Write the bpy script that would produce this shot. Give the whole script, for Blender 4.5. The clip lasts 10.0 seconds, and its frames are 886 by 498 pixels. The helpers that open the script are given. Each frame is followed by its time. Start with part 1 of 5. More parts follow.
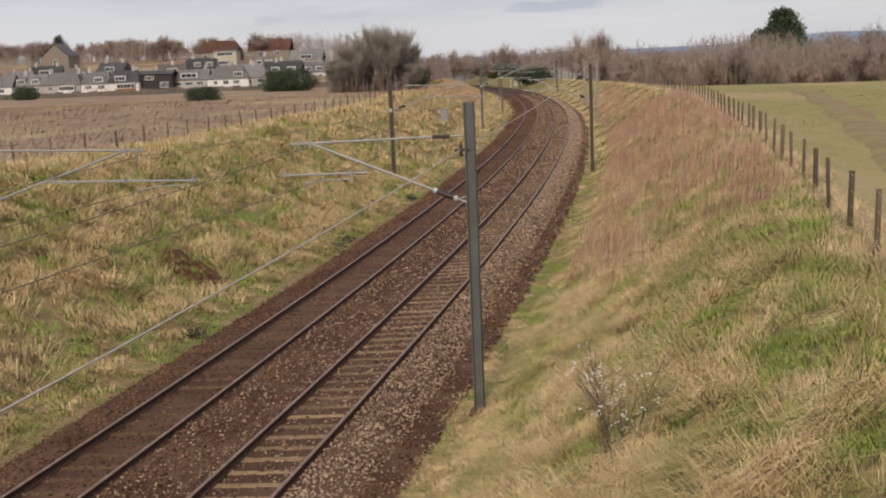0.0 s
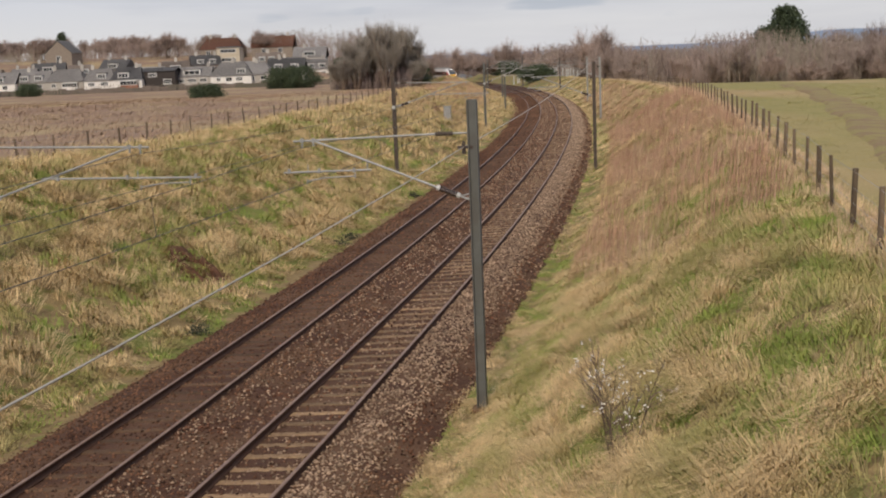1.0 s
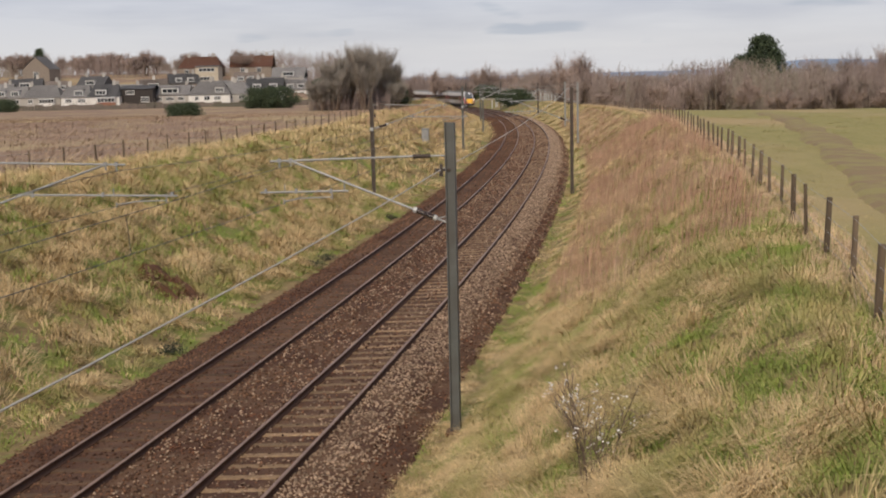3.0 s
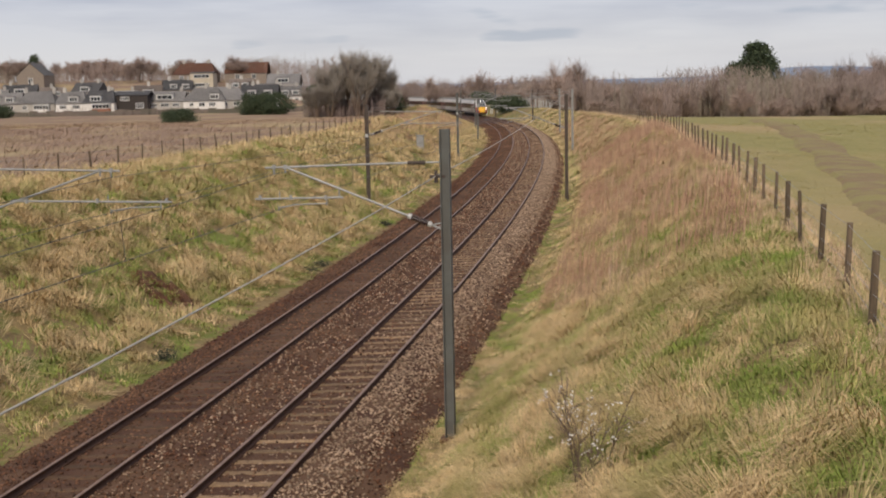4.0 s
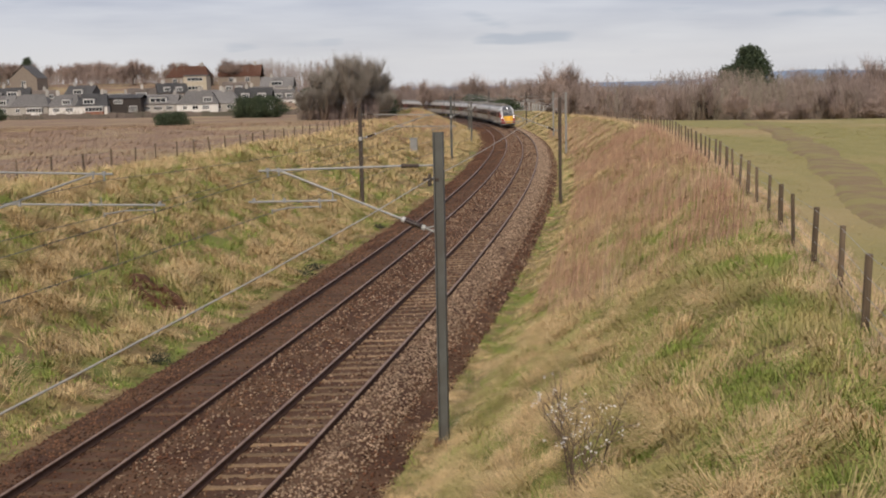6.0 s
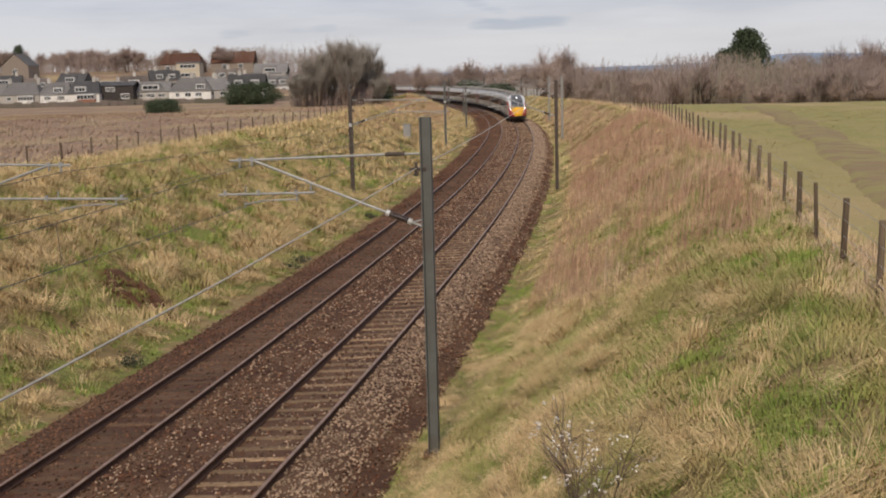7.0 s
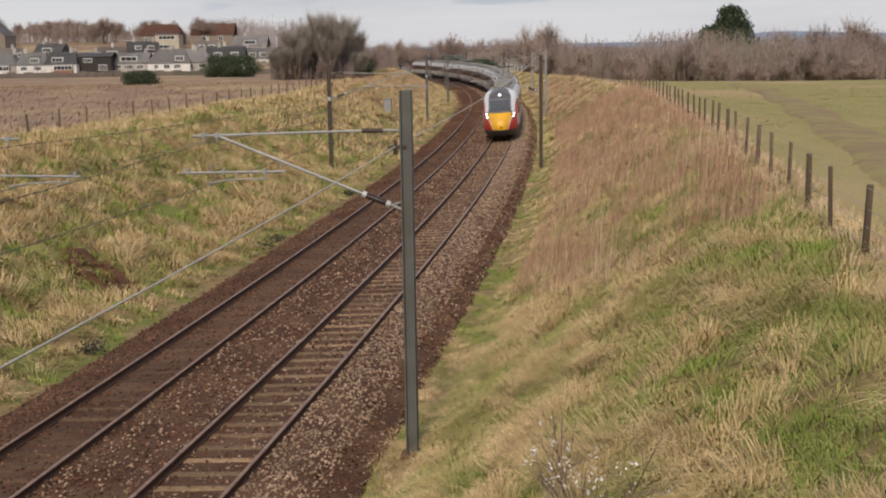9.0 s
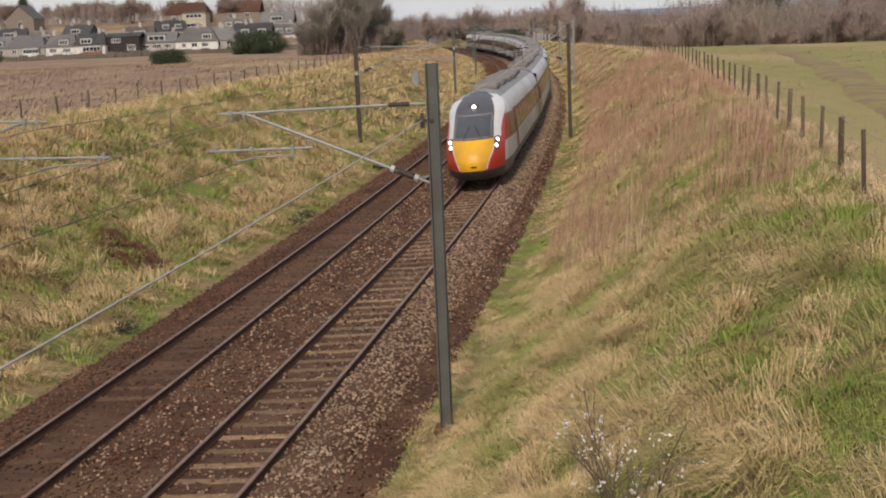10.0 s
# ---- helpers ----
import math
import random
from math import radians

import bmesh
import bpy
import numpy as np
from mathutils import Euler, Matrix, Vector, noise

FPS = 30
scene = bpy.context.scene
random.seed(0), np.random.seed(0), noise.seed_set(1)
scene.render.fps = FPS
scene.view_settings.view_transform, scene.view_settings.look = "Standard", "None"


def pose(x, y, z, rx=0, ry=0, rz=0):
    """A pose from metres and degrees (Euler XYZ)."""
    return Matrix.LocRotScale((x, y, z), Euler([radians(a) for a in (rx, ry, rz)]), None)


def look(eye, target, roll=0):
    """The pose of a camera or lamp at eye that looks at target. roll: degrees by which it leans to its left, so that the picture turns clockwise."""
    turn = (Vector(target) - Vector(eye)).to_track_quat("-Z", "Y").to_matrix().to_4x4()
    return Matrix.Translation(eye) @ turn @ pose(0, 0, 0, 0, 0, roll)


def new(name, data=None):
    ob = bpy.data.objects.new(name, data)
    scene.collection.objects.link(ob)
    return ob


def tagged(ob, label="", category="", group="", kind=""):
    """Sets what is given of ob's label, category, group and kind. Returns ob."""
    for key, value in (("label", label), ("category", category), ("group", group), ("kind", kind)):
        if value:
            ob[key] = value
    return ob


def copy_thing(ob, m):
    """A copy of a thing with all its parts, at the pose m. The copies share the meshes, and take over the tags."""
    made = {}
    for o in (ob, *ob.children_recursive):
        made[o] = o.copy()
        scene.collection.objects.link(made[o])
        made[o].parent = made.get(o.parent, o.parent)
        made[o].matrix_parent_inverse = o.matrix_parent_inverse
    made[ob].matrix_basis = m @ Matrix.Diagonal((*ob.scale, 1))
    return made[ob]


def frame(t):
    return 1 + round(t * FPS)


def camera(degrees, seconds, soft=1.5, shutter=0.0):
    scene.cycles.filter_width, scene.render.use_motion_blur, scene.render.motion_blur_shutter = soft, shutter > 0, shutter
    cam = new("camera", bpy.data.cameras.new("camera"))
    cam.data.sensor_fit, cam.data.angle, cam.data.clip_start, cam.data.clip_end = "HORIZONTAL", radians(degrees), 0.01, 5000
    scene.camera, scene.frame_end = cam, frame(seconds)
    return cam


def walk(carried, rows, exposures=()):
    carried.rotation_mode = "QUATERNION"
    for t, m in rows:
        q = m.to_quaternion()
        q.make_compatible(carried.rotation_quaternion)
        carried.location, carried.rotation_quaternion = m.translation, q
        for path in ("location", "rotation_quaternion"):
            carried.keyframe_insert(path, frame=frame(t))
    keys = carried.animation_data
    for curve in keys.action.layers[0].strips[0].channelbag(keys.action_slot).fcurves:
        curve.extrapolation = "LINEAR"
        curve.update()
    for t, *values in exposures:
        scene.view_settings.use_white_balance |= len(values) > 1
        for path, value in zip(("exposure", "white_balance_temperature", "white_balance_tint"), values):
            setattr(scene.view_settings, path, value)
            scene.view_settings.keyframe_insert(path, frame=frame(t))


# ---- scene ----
cam = camera(40.0, 10.0, soft=2.0)
PATH = [
    (0.0, pose(0.000, 0.000, 7.240, 80.922, 2.307, 0.952)),
    (0.5, pose(0.000, 0.000, 7.240, 80.807, 2.378, 1.008)),
    (1.0, pose(0.000, 0.000, 7.240, 80.798, 2.256, 1.094)),
    (1.5, pose(0.000, 0.000, 7.240, 80.809, 1.826, 0.789)),
    (2.0, pose(0.000, 0.000, 7.240, 81.422, 1.512, 0.639)),
    (2.5, pose(0.000, 0.000, 7.240, 81.466, 1.392, 0.340)),
    (3.0, pose(0.000, 0.000, 7.240, 81.824, 1.247, 0.107)),
    (4.5, pose(0.000, 0.000, 7.240, 82.138, 1.184, -0.163)),
    (5.0, pose(0.000, 0.000, 7.240, 82.057, 1.204, -0.128)),
    (6.5, pose(0.000, 0.000, 7.240, 82.338, 1.215, -0.653)),
    (7.0, pose(0.166, 2.157, 7.135, 81.60, 1.491, -0.66)),
    (7.5, pose(0.180, 3.996, 7.040, 80.86, 1.404, -0.74)),
    (8.0, pose(0.191, 3.891, 7.059, 80.80, 0.892, -0.79)),
    (8.5, pose(0.181, 3.946, 7.045, 80.81, 0.862, -1.31)),
    (9.0, pose(0.176, 3.956, 7.045, 80.42, 0.887, -1.50)),
    (9.5, pose(0.187, 3.967, 7.042, 80.33, 0.898, -1.00)),
    (10.0, pose(0.211, 4.023, 7.049, 79.15, 2.376, -0.26)),
]
walk(cam, PATH, exposures=[(0.0, 0.0), (10.0, 0.0)])

# ---- world, sun ----
SUN_EL, SUN_AZ = radians(42), radians(190)
world = bpy.data.worlds.new("world")
scene.world = world
world.use_nodes = True


def build_world():
    nt = world.node_tree
    nt.nodes.clear()
    N, L = nt.nodes.new, nt.links.new
    out, bg = N("ShaderNodeOutputWorld"), N("ShaderNodeBackground")
    sky = N("ShaderNodeTexSky")
    sky.sky_type, sky.sun_disc = "NISHITA", False
    sky.sun_elevation, sky.sun_rotation = SUN_EL, SUN_AZ
    co, mp = N("ShaderNodeTexCoord"), N("ShaderNodeMapping")
    mp.inputs["Scale"].default_value = (2.2, 2.2, 17.0)
    L(co.outputs["Generated"], mp.inputs["Vector"])
    big, small = N("ShaderNodeTexNoise"), N("ShaderNodeTexNoise")
    for n, sc, det in ((big, 1.3, 5.0), (small, 4.2, 6.0)):
        n.inputs["Scale"].default_value, n.inputs["Detail"].default_value = sc, det
        L(mp.outputs[0], n.inputs["Vector"])
    ramp = N("ShaderNodeValToRGB")
    e = ramp.color_ramp.elements
    e[0].position, e[0].color = 0.40, (3.8, 4.1, 5.4, 1)
    e[1].position, e[1].color = 0.58, (5.8, 6.0, 7.0, 1)
    add = N("ShaderNodeMix")
    add.data_type, add.inputs[0].default_value = "FLOAT", 0.4
    L(big.outputs["Fac"], add.inputs[2]), L(small.outputs["Fac"], add.inputs[3])
    L(add.outputs[0], ramp.inputs[0])
    # a warm pale band low over the horizon
    sep, low = N("ShaderNodeSeparateXYZ"), N("ShaderNodeMapRange")
    L(co.outputs["Generated"], sep.inputs[0]), L(sep.outputs[2], low.inputs[0])
    low.inputs[1].default_value, low.inputs[2].default_value = 0.02, 0.085
    low.inputs[3].default_value, low.inputs[4].default_value = 1.0, 0.0
    soft = N("ShaderNodeMath")
    soft.operation, soft.inputs[1].default_value = "MULTIPLY", 0.65
    L(low.outputs[0], soft.inputs[0])
    band = N("ShaderNodeMix")
    band.data_type = "RGBA"
    band.inputs[7].default_value = (8.0, 7.8, 7.7, 1)
    L(soft.outputs[0], band.inputs[0]), L(ramp.outputs[0], band.inputs[6])
    # small dark cloud shreds
    mp2, shred, cut, tone = N("ShaderNodeMapping"), N("ShaderNodeTexNoise"), N("ShaderNodeMapRange"), N("ShaderNodeMix")
    mp2.inputs["Scale"].default_value = (1.0, 1.0, 5.0)
    shred.inputs["Scale"].default_value, shred.inputs["Detail"].default_value = 9.0, 3.0
    L(co.outputs["Generated"], mp2.inputs[0]), L(mp2.outputs[0], shred.inputs["Vector"]), L(shred.outputs["Fac"], cut.inputs[0])
    cut.inputs[1].default_value, cut.inputs[2].default_value, cut.inputs[4].default_value = 0.62, 0.7, 0.6
    tone.data_type = "RGBA"
    tone.inputs[7].default_value = (3.9, 4.4, 5.4, 1)
    L(cut.outputs[0], tone.inputs[0]), L(band.outputs[2], tone.inputs[6])
    mix = N("ShaderNodeMix")
    mix.data_type, mix.inputs[0].default_value = "RGBA", 0.88
    L(sky.outputs[0], mix.inputs[6]), L(tone.outputs[2], mix.inputs[7])
    L(mix.outputs[2], bg.inputs[0])
    bg.inputs[1].default_value = 0.1
    L(bg.outputs[0], out.inputs[0])


build_world()
sun = new("sun", bpy.data.lights.new("sun", "SUN"))
sun.data.energy, sun.data.angle, sun.data.color = 2.6, radians(10), (1.0, 0.87, 0.7)
# the sun stands behind the camera
sun.matrix_basis = look((0, 0, 0), (-math.sin(SUN_AZ), -math.cos(SUN_AZ), -math.tan(SUN_EL)))

# ---- materials ----


def material(name, c1, c2, scale=3.0, rough=0.8, metal=0.0, bump=0.0, bump_scale=40.0, c3=None, scale3=0.4, island=0.0, objrand=0.0, spec=0.3, stretch=None, edge3=(0.42, 0.62)):
    """Two colours mixed by grain, a third by large patches, with relief; island and objrand vary the value piece by piece."""
    m = bpy.data.materials.new(name)
    m.use_nodes = True
    nt = m.node_tree
    N, L = nt.nodes.new, nt.links.new
    b = nt.nodes["Principled BSDF"]
    b.inputs["Roughness"].default_value, b.inputs["Metallic"].default_value = rough, metal
    b.inputs["Specular IOR Level"].default_value = spec
    co = N("ShaderNodeTexCoord")
    vec = co.outputs["Object"]
    if stretch:
        mp = N("ShaderNodeMapping")
        mp.inputs["Scale"].default_value = stretch
        L(vec, mp.inputs[0])
        vec = mp.outputs[0]
    no = N("ShaderNodeTexNoise")
    no.inputs["Scale"].default_value, no.inputs["Detail"].default_value = scale, 6.0
    no.inputs["Roughness"].default_value = 0.65
    L(vec, no.inputs["Vector"])
    rg = N("ShaderNodeMapRange")
    rg.inputs[1].default_value, rg.inputs[2].default_value = 0.36, 0.64
    L(no.outputs["Fac"], rg.inputs[0])
    mx = N("ShaderNodeMix")
    mx.data_type = "RGBA"
    mx.inputs[6].default_value, mx.inputs[7].default_value = (*c1, 1), (*c2, 1)
    L(rg.outputs[0], mx.inputs[0])
    col = mx.outputs[2]
    if c3:
        n3, r3, m3 = N("ShaderNodeTexNoise"), N("ShaderNodeMapRange"), N("ShaderNodeMix")
        n3.inputs["Scale"].default_value, n3.inputs["Detail"].default_value = scale3, 4.0
        L(vec, n3.inputs["Vector"])
        r3.inputs[1].default_value, r3.inputs[2].default_value = edge3
        L(n3.outputs["Fac"], r3.inputs[0])
        m3.data_type = "RGBA"
        L(r3.outputs[0], m3.inputs[0]), L(col, m3.inputs[6])
        m3.inputs[7].default_value = (*c3, 1)
        col = m3.outputs[2]
    for amount, node, socket in ((island, "ShaderNodeNewGeometry", "Random Per Island"), (objrand, "ShaderNodeObjectInfo", "Random")):
        if amount:
            src, hv, rr = N(node), N("ShaderNodeHueSaturation"), N("ShaderNodeMapRange")
            rr.inputs[3].default_value, rr.inputs[4].default_value = 1 - amount, 1 + amount
            L(src.outputs[socket], rr.inputs[0]), L(rr.outputs[0], hv.inputs["Value"]), L(col, hv.inputs["Color"])
            col = hv.outputs[0]
    L(col, b.inputs["Base Color"])
    if bump:
        n2, bp = N("ShaderNodeTexNoise"), N("ShaderNodeBump")
        n2.inputs["Scale"].default_value, n2.inputs["Detail"].default_value = bump_scale, 4.0
        L(vec, n2.inputs["Vector"])
        bp.inputs["Strength"].default_value, bp.inputs["Distance"].default_value = bump, 1.0 / bump_scale
        L(n2.outputs["Fac"], bp.inputs["Height"]), L(bp.outputs[0], b.inputs["Normal"])
    return m


def glow(name, color, strength):
    m = bpy.data.materials.new(name)
    m.use_nodes = True
    b = m.node_tree.nodes["Principled BSDF"]
    b.inputs["Emission Color"].default_value, b.inputs["Emission Strength"].default_value = (*color, 1), strength
    b.inputs["Base Color"].default_value = (*color, 1)
    return m


M = {
    "soil": material("soil", (0.2, 0.145, 0.068), (0.3, 0.215, 0.1), 2.2, 0.95, bump=0.6, bump_scale=6.0, c3=(0.17, 0.19, 0.045), scale3=0.8, edge3=(0.5, 0.6)),
    "field": material("field", (0.305, 0.26, 0.1), (0.255, 0.228, 0.08), 1.1, 0.95, bump=0.5, bump_scale=8.0, c3=(0.38, 0.285, 0.14), scale3=0.09, edge3=(0.48, 0.62), stretch=(1, 0.35, 1)),
    "rough_field": material("rough_field", (0.33, 0.225, 0.15), (0.235, 0.155, 0.105), 0.9, 0.95, bump=0.8, bump_scale=5.0, c3=(0.4, 0.305, 0.165), scale3=0.07, edge3=(0.5, 0.64)),
    "straw": material("straw", (0.77, 0.58, 0.32), (0.42, 0.295, 0.14), 2.2, 0.85, island=0.35, c3=(0.34, 0.305, 0.11), scale3=0.55, edge3=(0.5, 0.62)),
    "green": material("green", (0.29, 0.35, 0.075), (0.2, 0.27, 0.05), 1.3, 0.8, island=0.3, c3=(0.5, 0.4, 0.17), scale3=0.9, edge3=(0.56, 0.68)),
    "pale_grass": material("pale_grass", (0.7, 0.52, 0.34), (0.5, 0.35, 0.21), 2.0, 0.85, island=0.3),
    "field_blade": material("field_blade", (0.36, 0.305, 0.12), (0.28, 0.26, 0.09), 0.7, 0.85, island=0.22, c3=(0.43, 0.32, 0.16), scale3=0.09, edge3=(0.48, 0.62), stretch=(1, 0.35, 1)),
    "field_weed": material("field_weed", (0.42, 0.29, 0.2), (0.27, 0.18, 0.125), 1.0, 0.9, island=0.4, c3=(0.5, 0.4, 0.23), scale3=0.1, edge3=(0.5, 0.64)),
    "slate_brown": material("slate_brown", (0.33, 0.275, 0.235), (0.25, 0.205, 0.175), 1.5, 0.75, objrand=0.2),
    "fence_board": material("fence_board", (0.2, 0.165, 0.14), (0.14, 0.115, 0.1), 1.0, 0.9, c3=(0.12, 0.11, 0.085), scale3=0.15),
    "thicket": material("thicket", (0.34, 0.265, 0.235), (0.235, 0.18, 0.16), 0.12, 0.95, island=0.25, c3=(0.28, 0.25, 0.19), scale3=0.05, edge3=(0.52, 0.68)),
    # distant ground, its grey is haze put into the colour
    "far_land_haze": material("far_land_haze", (0.2, 0.2, 0.2), (0.16, 0.165, 0.17), 0.01, 1.0),
    "wheel_soil": material("wheel_soil", (0.27, 0.19, 0.1), (0.24, 0.175, 0.09), 1.2, 0.95, bump=0.6, bump_scale=8.0, c3=(0.29, 0.245, 0.095), scale3=0.7, edge3=(0.45, 0.58)),
    "dead_stem": material("dead_stem", (0.43, 0.255, 0.165), (0.28, 0.16, 0.105), 2.0, 0.9, island=0.5, c3=(0.52, 0.37, 0.24), scale3=0.6, edge3=(0.52, 0.66)),
    "ballast": material("ballast", (0.112, 0.053, 0.03), (0.062, 0.031, 0.019), 14.0, 0.95, bump=1.0, bump_scale=22.0, c3=(0.14, 0.077, 0.044), scale3=0.6),
    "stone": material("stone", (0.14, 0.063, 0.034), (0.07, 0.034, 0.021), 1.2, 0.9, island=0.7, c3=(0.165, 0.09, 0.052), scale3=0.35),
    "stone_grey": material("stone_grey", (0.40, 0.285, 0.195), (0.22, 0.15, 0.1), 1.2, 0.9, island=0.5),
    "sleeper": material("sleeper", (0.3, 0.2, 0.11), (0.19, 0.12, 0.068), 6.0, 0.9, bump=0.4, bump_scale=60.0, objrand=0.35),
    "sleeper_dark": material("sleeper_dark", (0.13, 0.075, 0.04), (0.08, 0.046, 0.026), 6.0, 0.9, bump=0.4, bump_scale=60.0, objrand=0.3),
    "rail": material("rail", (0.1, 0.05, 0.03), (0.065, 0.034, 0.022), 9.0, 0.8, bump=0.2),
    "rail_head": material("rail_head", (0.32, 0.215, 0.155), (0.2, 0.125, 0.09), 3.0, 0.45, 0.2),
    "steel": material("steel", (0.155, 0.16, 0.152), (0.115, 0.12, 0.113), 2.0, 0.65, 0.1, bump=0.15, c3=(0.115, 0.11, 0.1), scale3=0.9),
    "rust_steel": material("rust_steel", (0.115, 0.092, 0.078), (0.078, 0.062, 0.053), 3.0, 0.8, 0.1, bump=0.2),
    "galv": material("galv", (0.37, 0.37, 0.36), (0.28, 0.28, 0.27), 5.0, 0.55, 0.2),
    "brown_glaze": material("brown_glaze", (0.045, 0.022, 0.016), (0.03, 0.016, 0.012), 5.0, 0.25, spec=0.6),
    "white_cap": material("white_cap", (0.55, 0.55, 0.53), (0.45, 0.45, 0.43), 5.0, 0.5),
    "wire": material("wire", (0.16, 0.165, 0.16), (0.1, 0.1, 0.1), 5.0, 0.6, 0.4),
    "wire_pale": material("wire_pale", (0.52, 0.48, 0.42), (0.42, 0.39, 0.34), 5.0, 0.5, 0.1),
    "post_wood": material("post_wood", (0.17, 0.125, 0.085), (0.09, 0.066, 0.046), 9.0, 0.9, bump=0.5, objrand=0.25, stretch=(1, 1, 0.15)),
    "needles": material("needles", (0.05, 0.07, 0.04), (0.075, 0.095, 0.048), 0.6, 0.9, island=0.4),
    "twig_pale": material("twig_pale", (0.35, 0.315, 0.27), (0.25, 0.22, 0.19), 0.4, 0.95, island=0.25),
    "petal": material("petal", (0.85, 0.82, 0.78), (0.78, 0.74, 0.68), 8.0, 0.7),
    # hill colour carries the blue of distant haze
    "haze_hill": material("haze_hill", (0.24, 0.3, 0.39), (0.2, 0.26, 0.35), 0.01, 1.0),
    "earth": material("earth", (0.15, 0.072, 0.04), (0.085, 0.042, 0.026), 4.0, 0.95, bump=0.8, bump_scale=14.0),
    "bracken": material("bracken", (0.25, 0.12, 0.06), (0.14, 0.066, 0.036), 3.0, 0.9, island=0.4),
    "weed": material("weed", (0.075, 0.08, 0.05), (0.05, 0.055, 0.035), 4.0, 0.9, island=0.4),
    "white_wall": material("white_wall", (0.8, 0.78, 0.74), (0.7, 0.68, 0.64), 0.6, 0.85),
    "white_paint": material("white_paint", (0.8, 0.8, 0.78), (0.74, 0.74, 0.72), 2.0, 0.5),
    "render_grey": material("render_grey", (0.48, 0.45, 0.41), (0.39, 0.365, 0.33), 0.7, 0.9, objrand=0.15),
    "cream_wall": material("cream_wall", (0.55, 0.48, 0.37), (0.48, 0.42, 0.32), 0.7, 0.9),
    "stone_wall": material("stone_wall", (0.3, 0.25, 0.2), (0.22, 0.18, 0.15), 2.0, 0.95),
    "brick": material("brick", (0.32, 0.13, 0.075), (0.25, 0.1, 0.06), 3.0, 0.9),
    "timber": material("timber", (0.06, 0.05, 0.045), (0.04, 0.034, 0.032), 2.0, 0.8),
    "slate": material("slate", (0.37, 0.35, 0.335), (0.28, 0.265, 0.255), 1.5, 0.7, bump=0.3, bump_scale=5.0, objrand=0.2),
    "slate_dark": material("slate_dark", (0.17, 0.165, 0.165), (0.12, 0.118, 0.12), 1.5, 0.7, objrand=0.2),
    "tile_red": material("tile_red", (0.27, 0.135, 0.09), (0.2, 0.1, 0.07), 1.5, 0.85, objrand=0.15),
    "glass_dark": material("glass_dark", (0.03, 0.035, 0.04), (0.02, 0.024, 0.028), 1.0, 0.08, spec=0.6),
    "silver": material("silver", (0.66, 0.64, 0.61), (0.54, 0.52, 0.49), 0.8, 0.35, 0.0, c3=(0.46, 0.42, 0.37), scale3=0.3),
    # red-brown of the window band paints in the reflected bank
    "band": material("band", (0.15, 0.07, 0.055), (0.11, 0.052, 0.043), 0.6, 0.25, spec=0.5),
    "car_glass": material("car_glass", (0.04, 0.028, 0.024), (0.03, 0.022, 0.02), 1.0, 0.08, spec=0.6),
    "skirt": material("skirt", (0.22, 0.21, 0.2), (0.15, 0.14, 0.13), 0.9, 0.6),
    "door_red": material("door_red", (0.2, 0.045, 0.035), (0.16, 0.038, 0.03), 0.9, 0.35),
    "roof_grey": material("roof_grey", (0.3, 0.295, 0.285), (0.22, 0.215, 0.205), 0.9, 0.6),
    "roof_kit": material("roof_kit", (0.27, 0.245, 0.215), (0.19, 0.17, 0.15), 1.2, 0.75),
    "under": material("under", (0.035, 0.032, 0.03), (0.022, 0.02, 0.019), 3.0, 0.8),
    "cab_grey": material("cab_grey", (0.11, 0.11, 0.115), (0.085, 0.085, 0.09), 1.5, 0.4),
    "cab_yellow": material("cab_yellow", (0.88, 0.47, 0.02), (0.8, 0.42, 0.025), 2.0, 0.4, c3=(0.72, 0.38, 0.05), scale3=1.5),
    "cab_red": material("cab_red", (0.5, 0.045, 0.03), (0.42, 0.04, 0.028), 1.5, 0.35),
    "cab_white": material("cab_white", (0.78, 0.77, 0.76), (0.7, 0.69, 0.67), 1.5, 0.35),
    "screen": material("screen", (0.085, 0.09, 0.095), (0.065, 0.07, 0.075), 1.0, 0.06, spec=0.7),
    "lamp": glow("lamp", (1.0, 0.97, 0.9), 4.0),
    "bark": material("bark", (0.22, 0.16, 0.12), (0.15, 0.11, 0.085), 3.0, 0.95, objrand=0.25),
    "twig": material("twig", (0.37, 0.285, 0.24), (0.27, 0.2, 0.17), 0.5, 0.95, island=0.25, objrand=0.3),
}


# ---- mesh helpers ----


def mesh_object(name, bm, mat, parent=None, label="", smooth=False):
    me = bpy.data.meshes.new(name)
    bm.to_mesh(me)
    bm.free()
    me.materials.append(mat)
    if smooth:
        me.polygons.foreach_set("use_smooth", [True] * len(me.polygons))
    ob = new(name, me)
    if parent:
        ob.parent = parent
    if label:
        ob["label"] = label
    return ob


def part(name, bm, mat, parent, label="", smooth=False):
    return mesh_object(name, bm, mat, parent, label, smooth)


def array_mesh(name, verts, faces, mat, smooth=False):
    """A mesh object from numpy arrays: verts (n, 3), faces (m, k)."""
    me = bpy.data.meshes.new(name)
    verts, faces = np.asarray(verts, np.float32), np.asarray(faces, np.int32)
    k = faces.shape[1]
    me.vertices.add(len(verts))
    me.vertices.foreach_set("co", verts.ravel())
    me.loops.add(faces.size)
    me.loops.foreach_set("vertex_index", faces.ravel())
    me.polygons.add(len(faces))
    me.polygons.foreach_set("loop_start", np.arange(0, faces.size, k, dtype=np.int32))
    me.polygons.foreach_set("loop_total", np.full(len(faces), k, np.int32))
    if smooth:
        me.polygons.foreach_set("use_smooth", np.ones(len(faces), bool))
    me.update(calc_edges=True)
    me.materials.append(mat)
    return new(name, me)


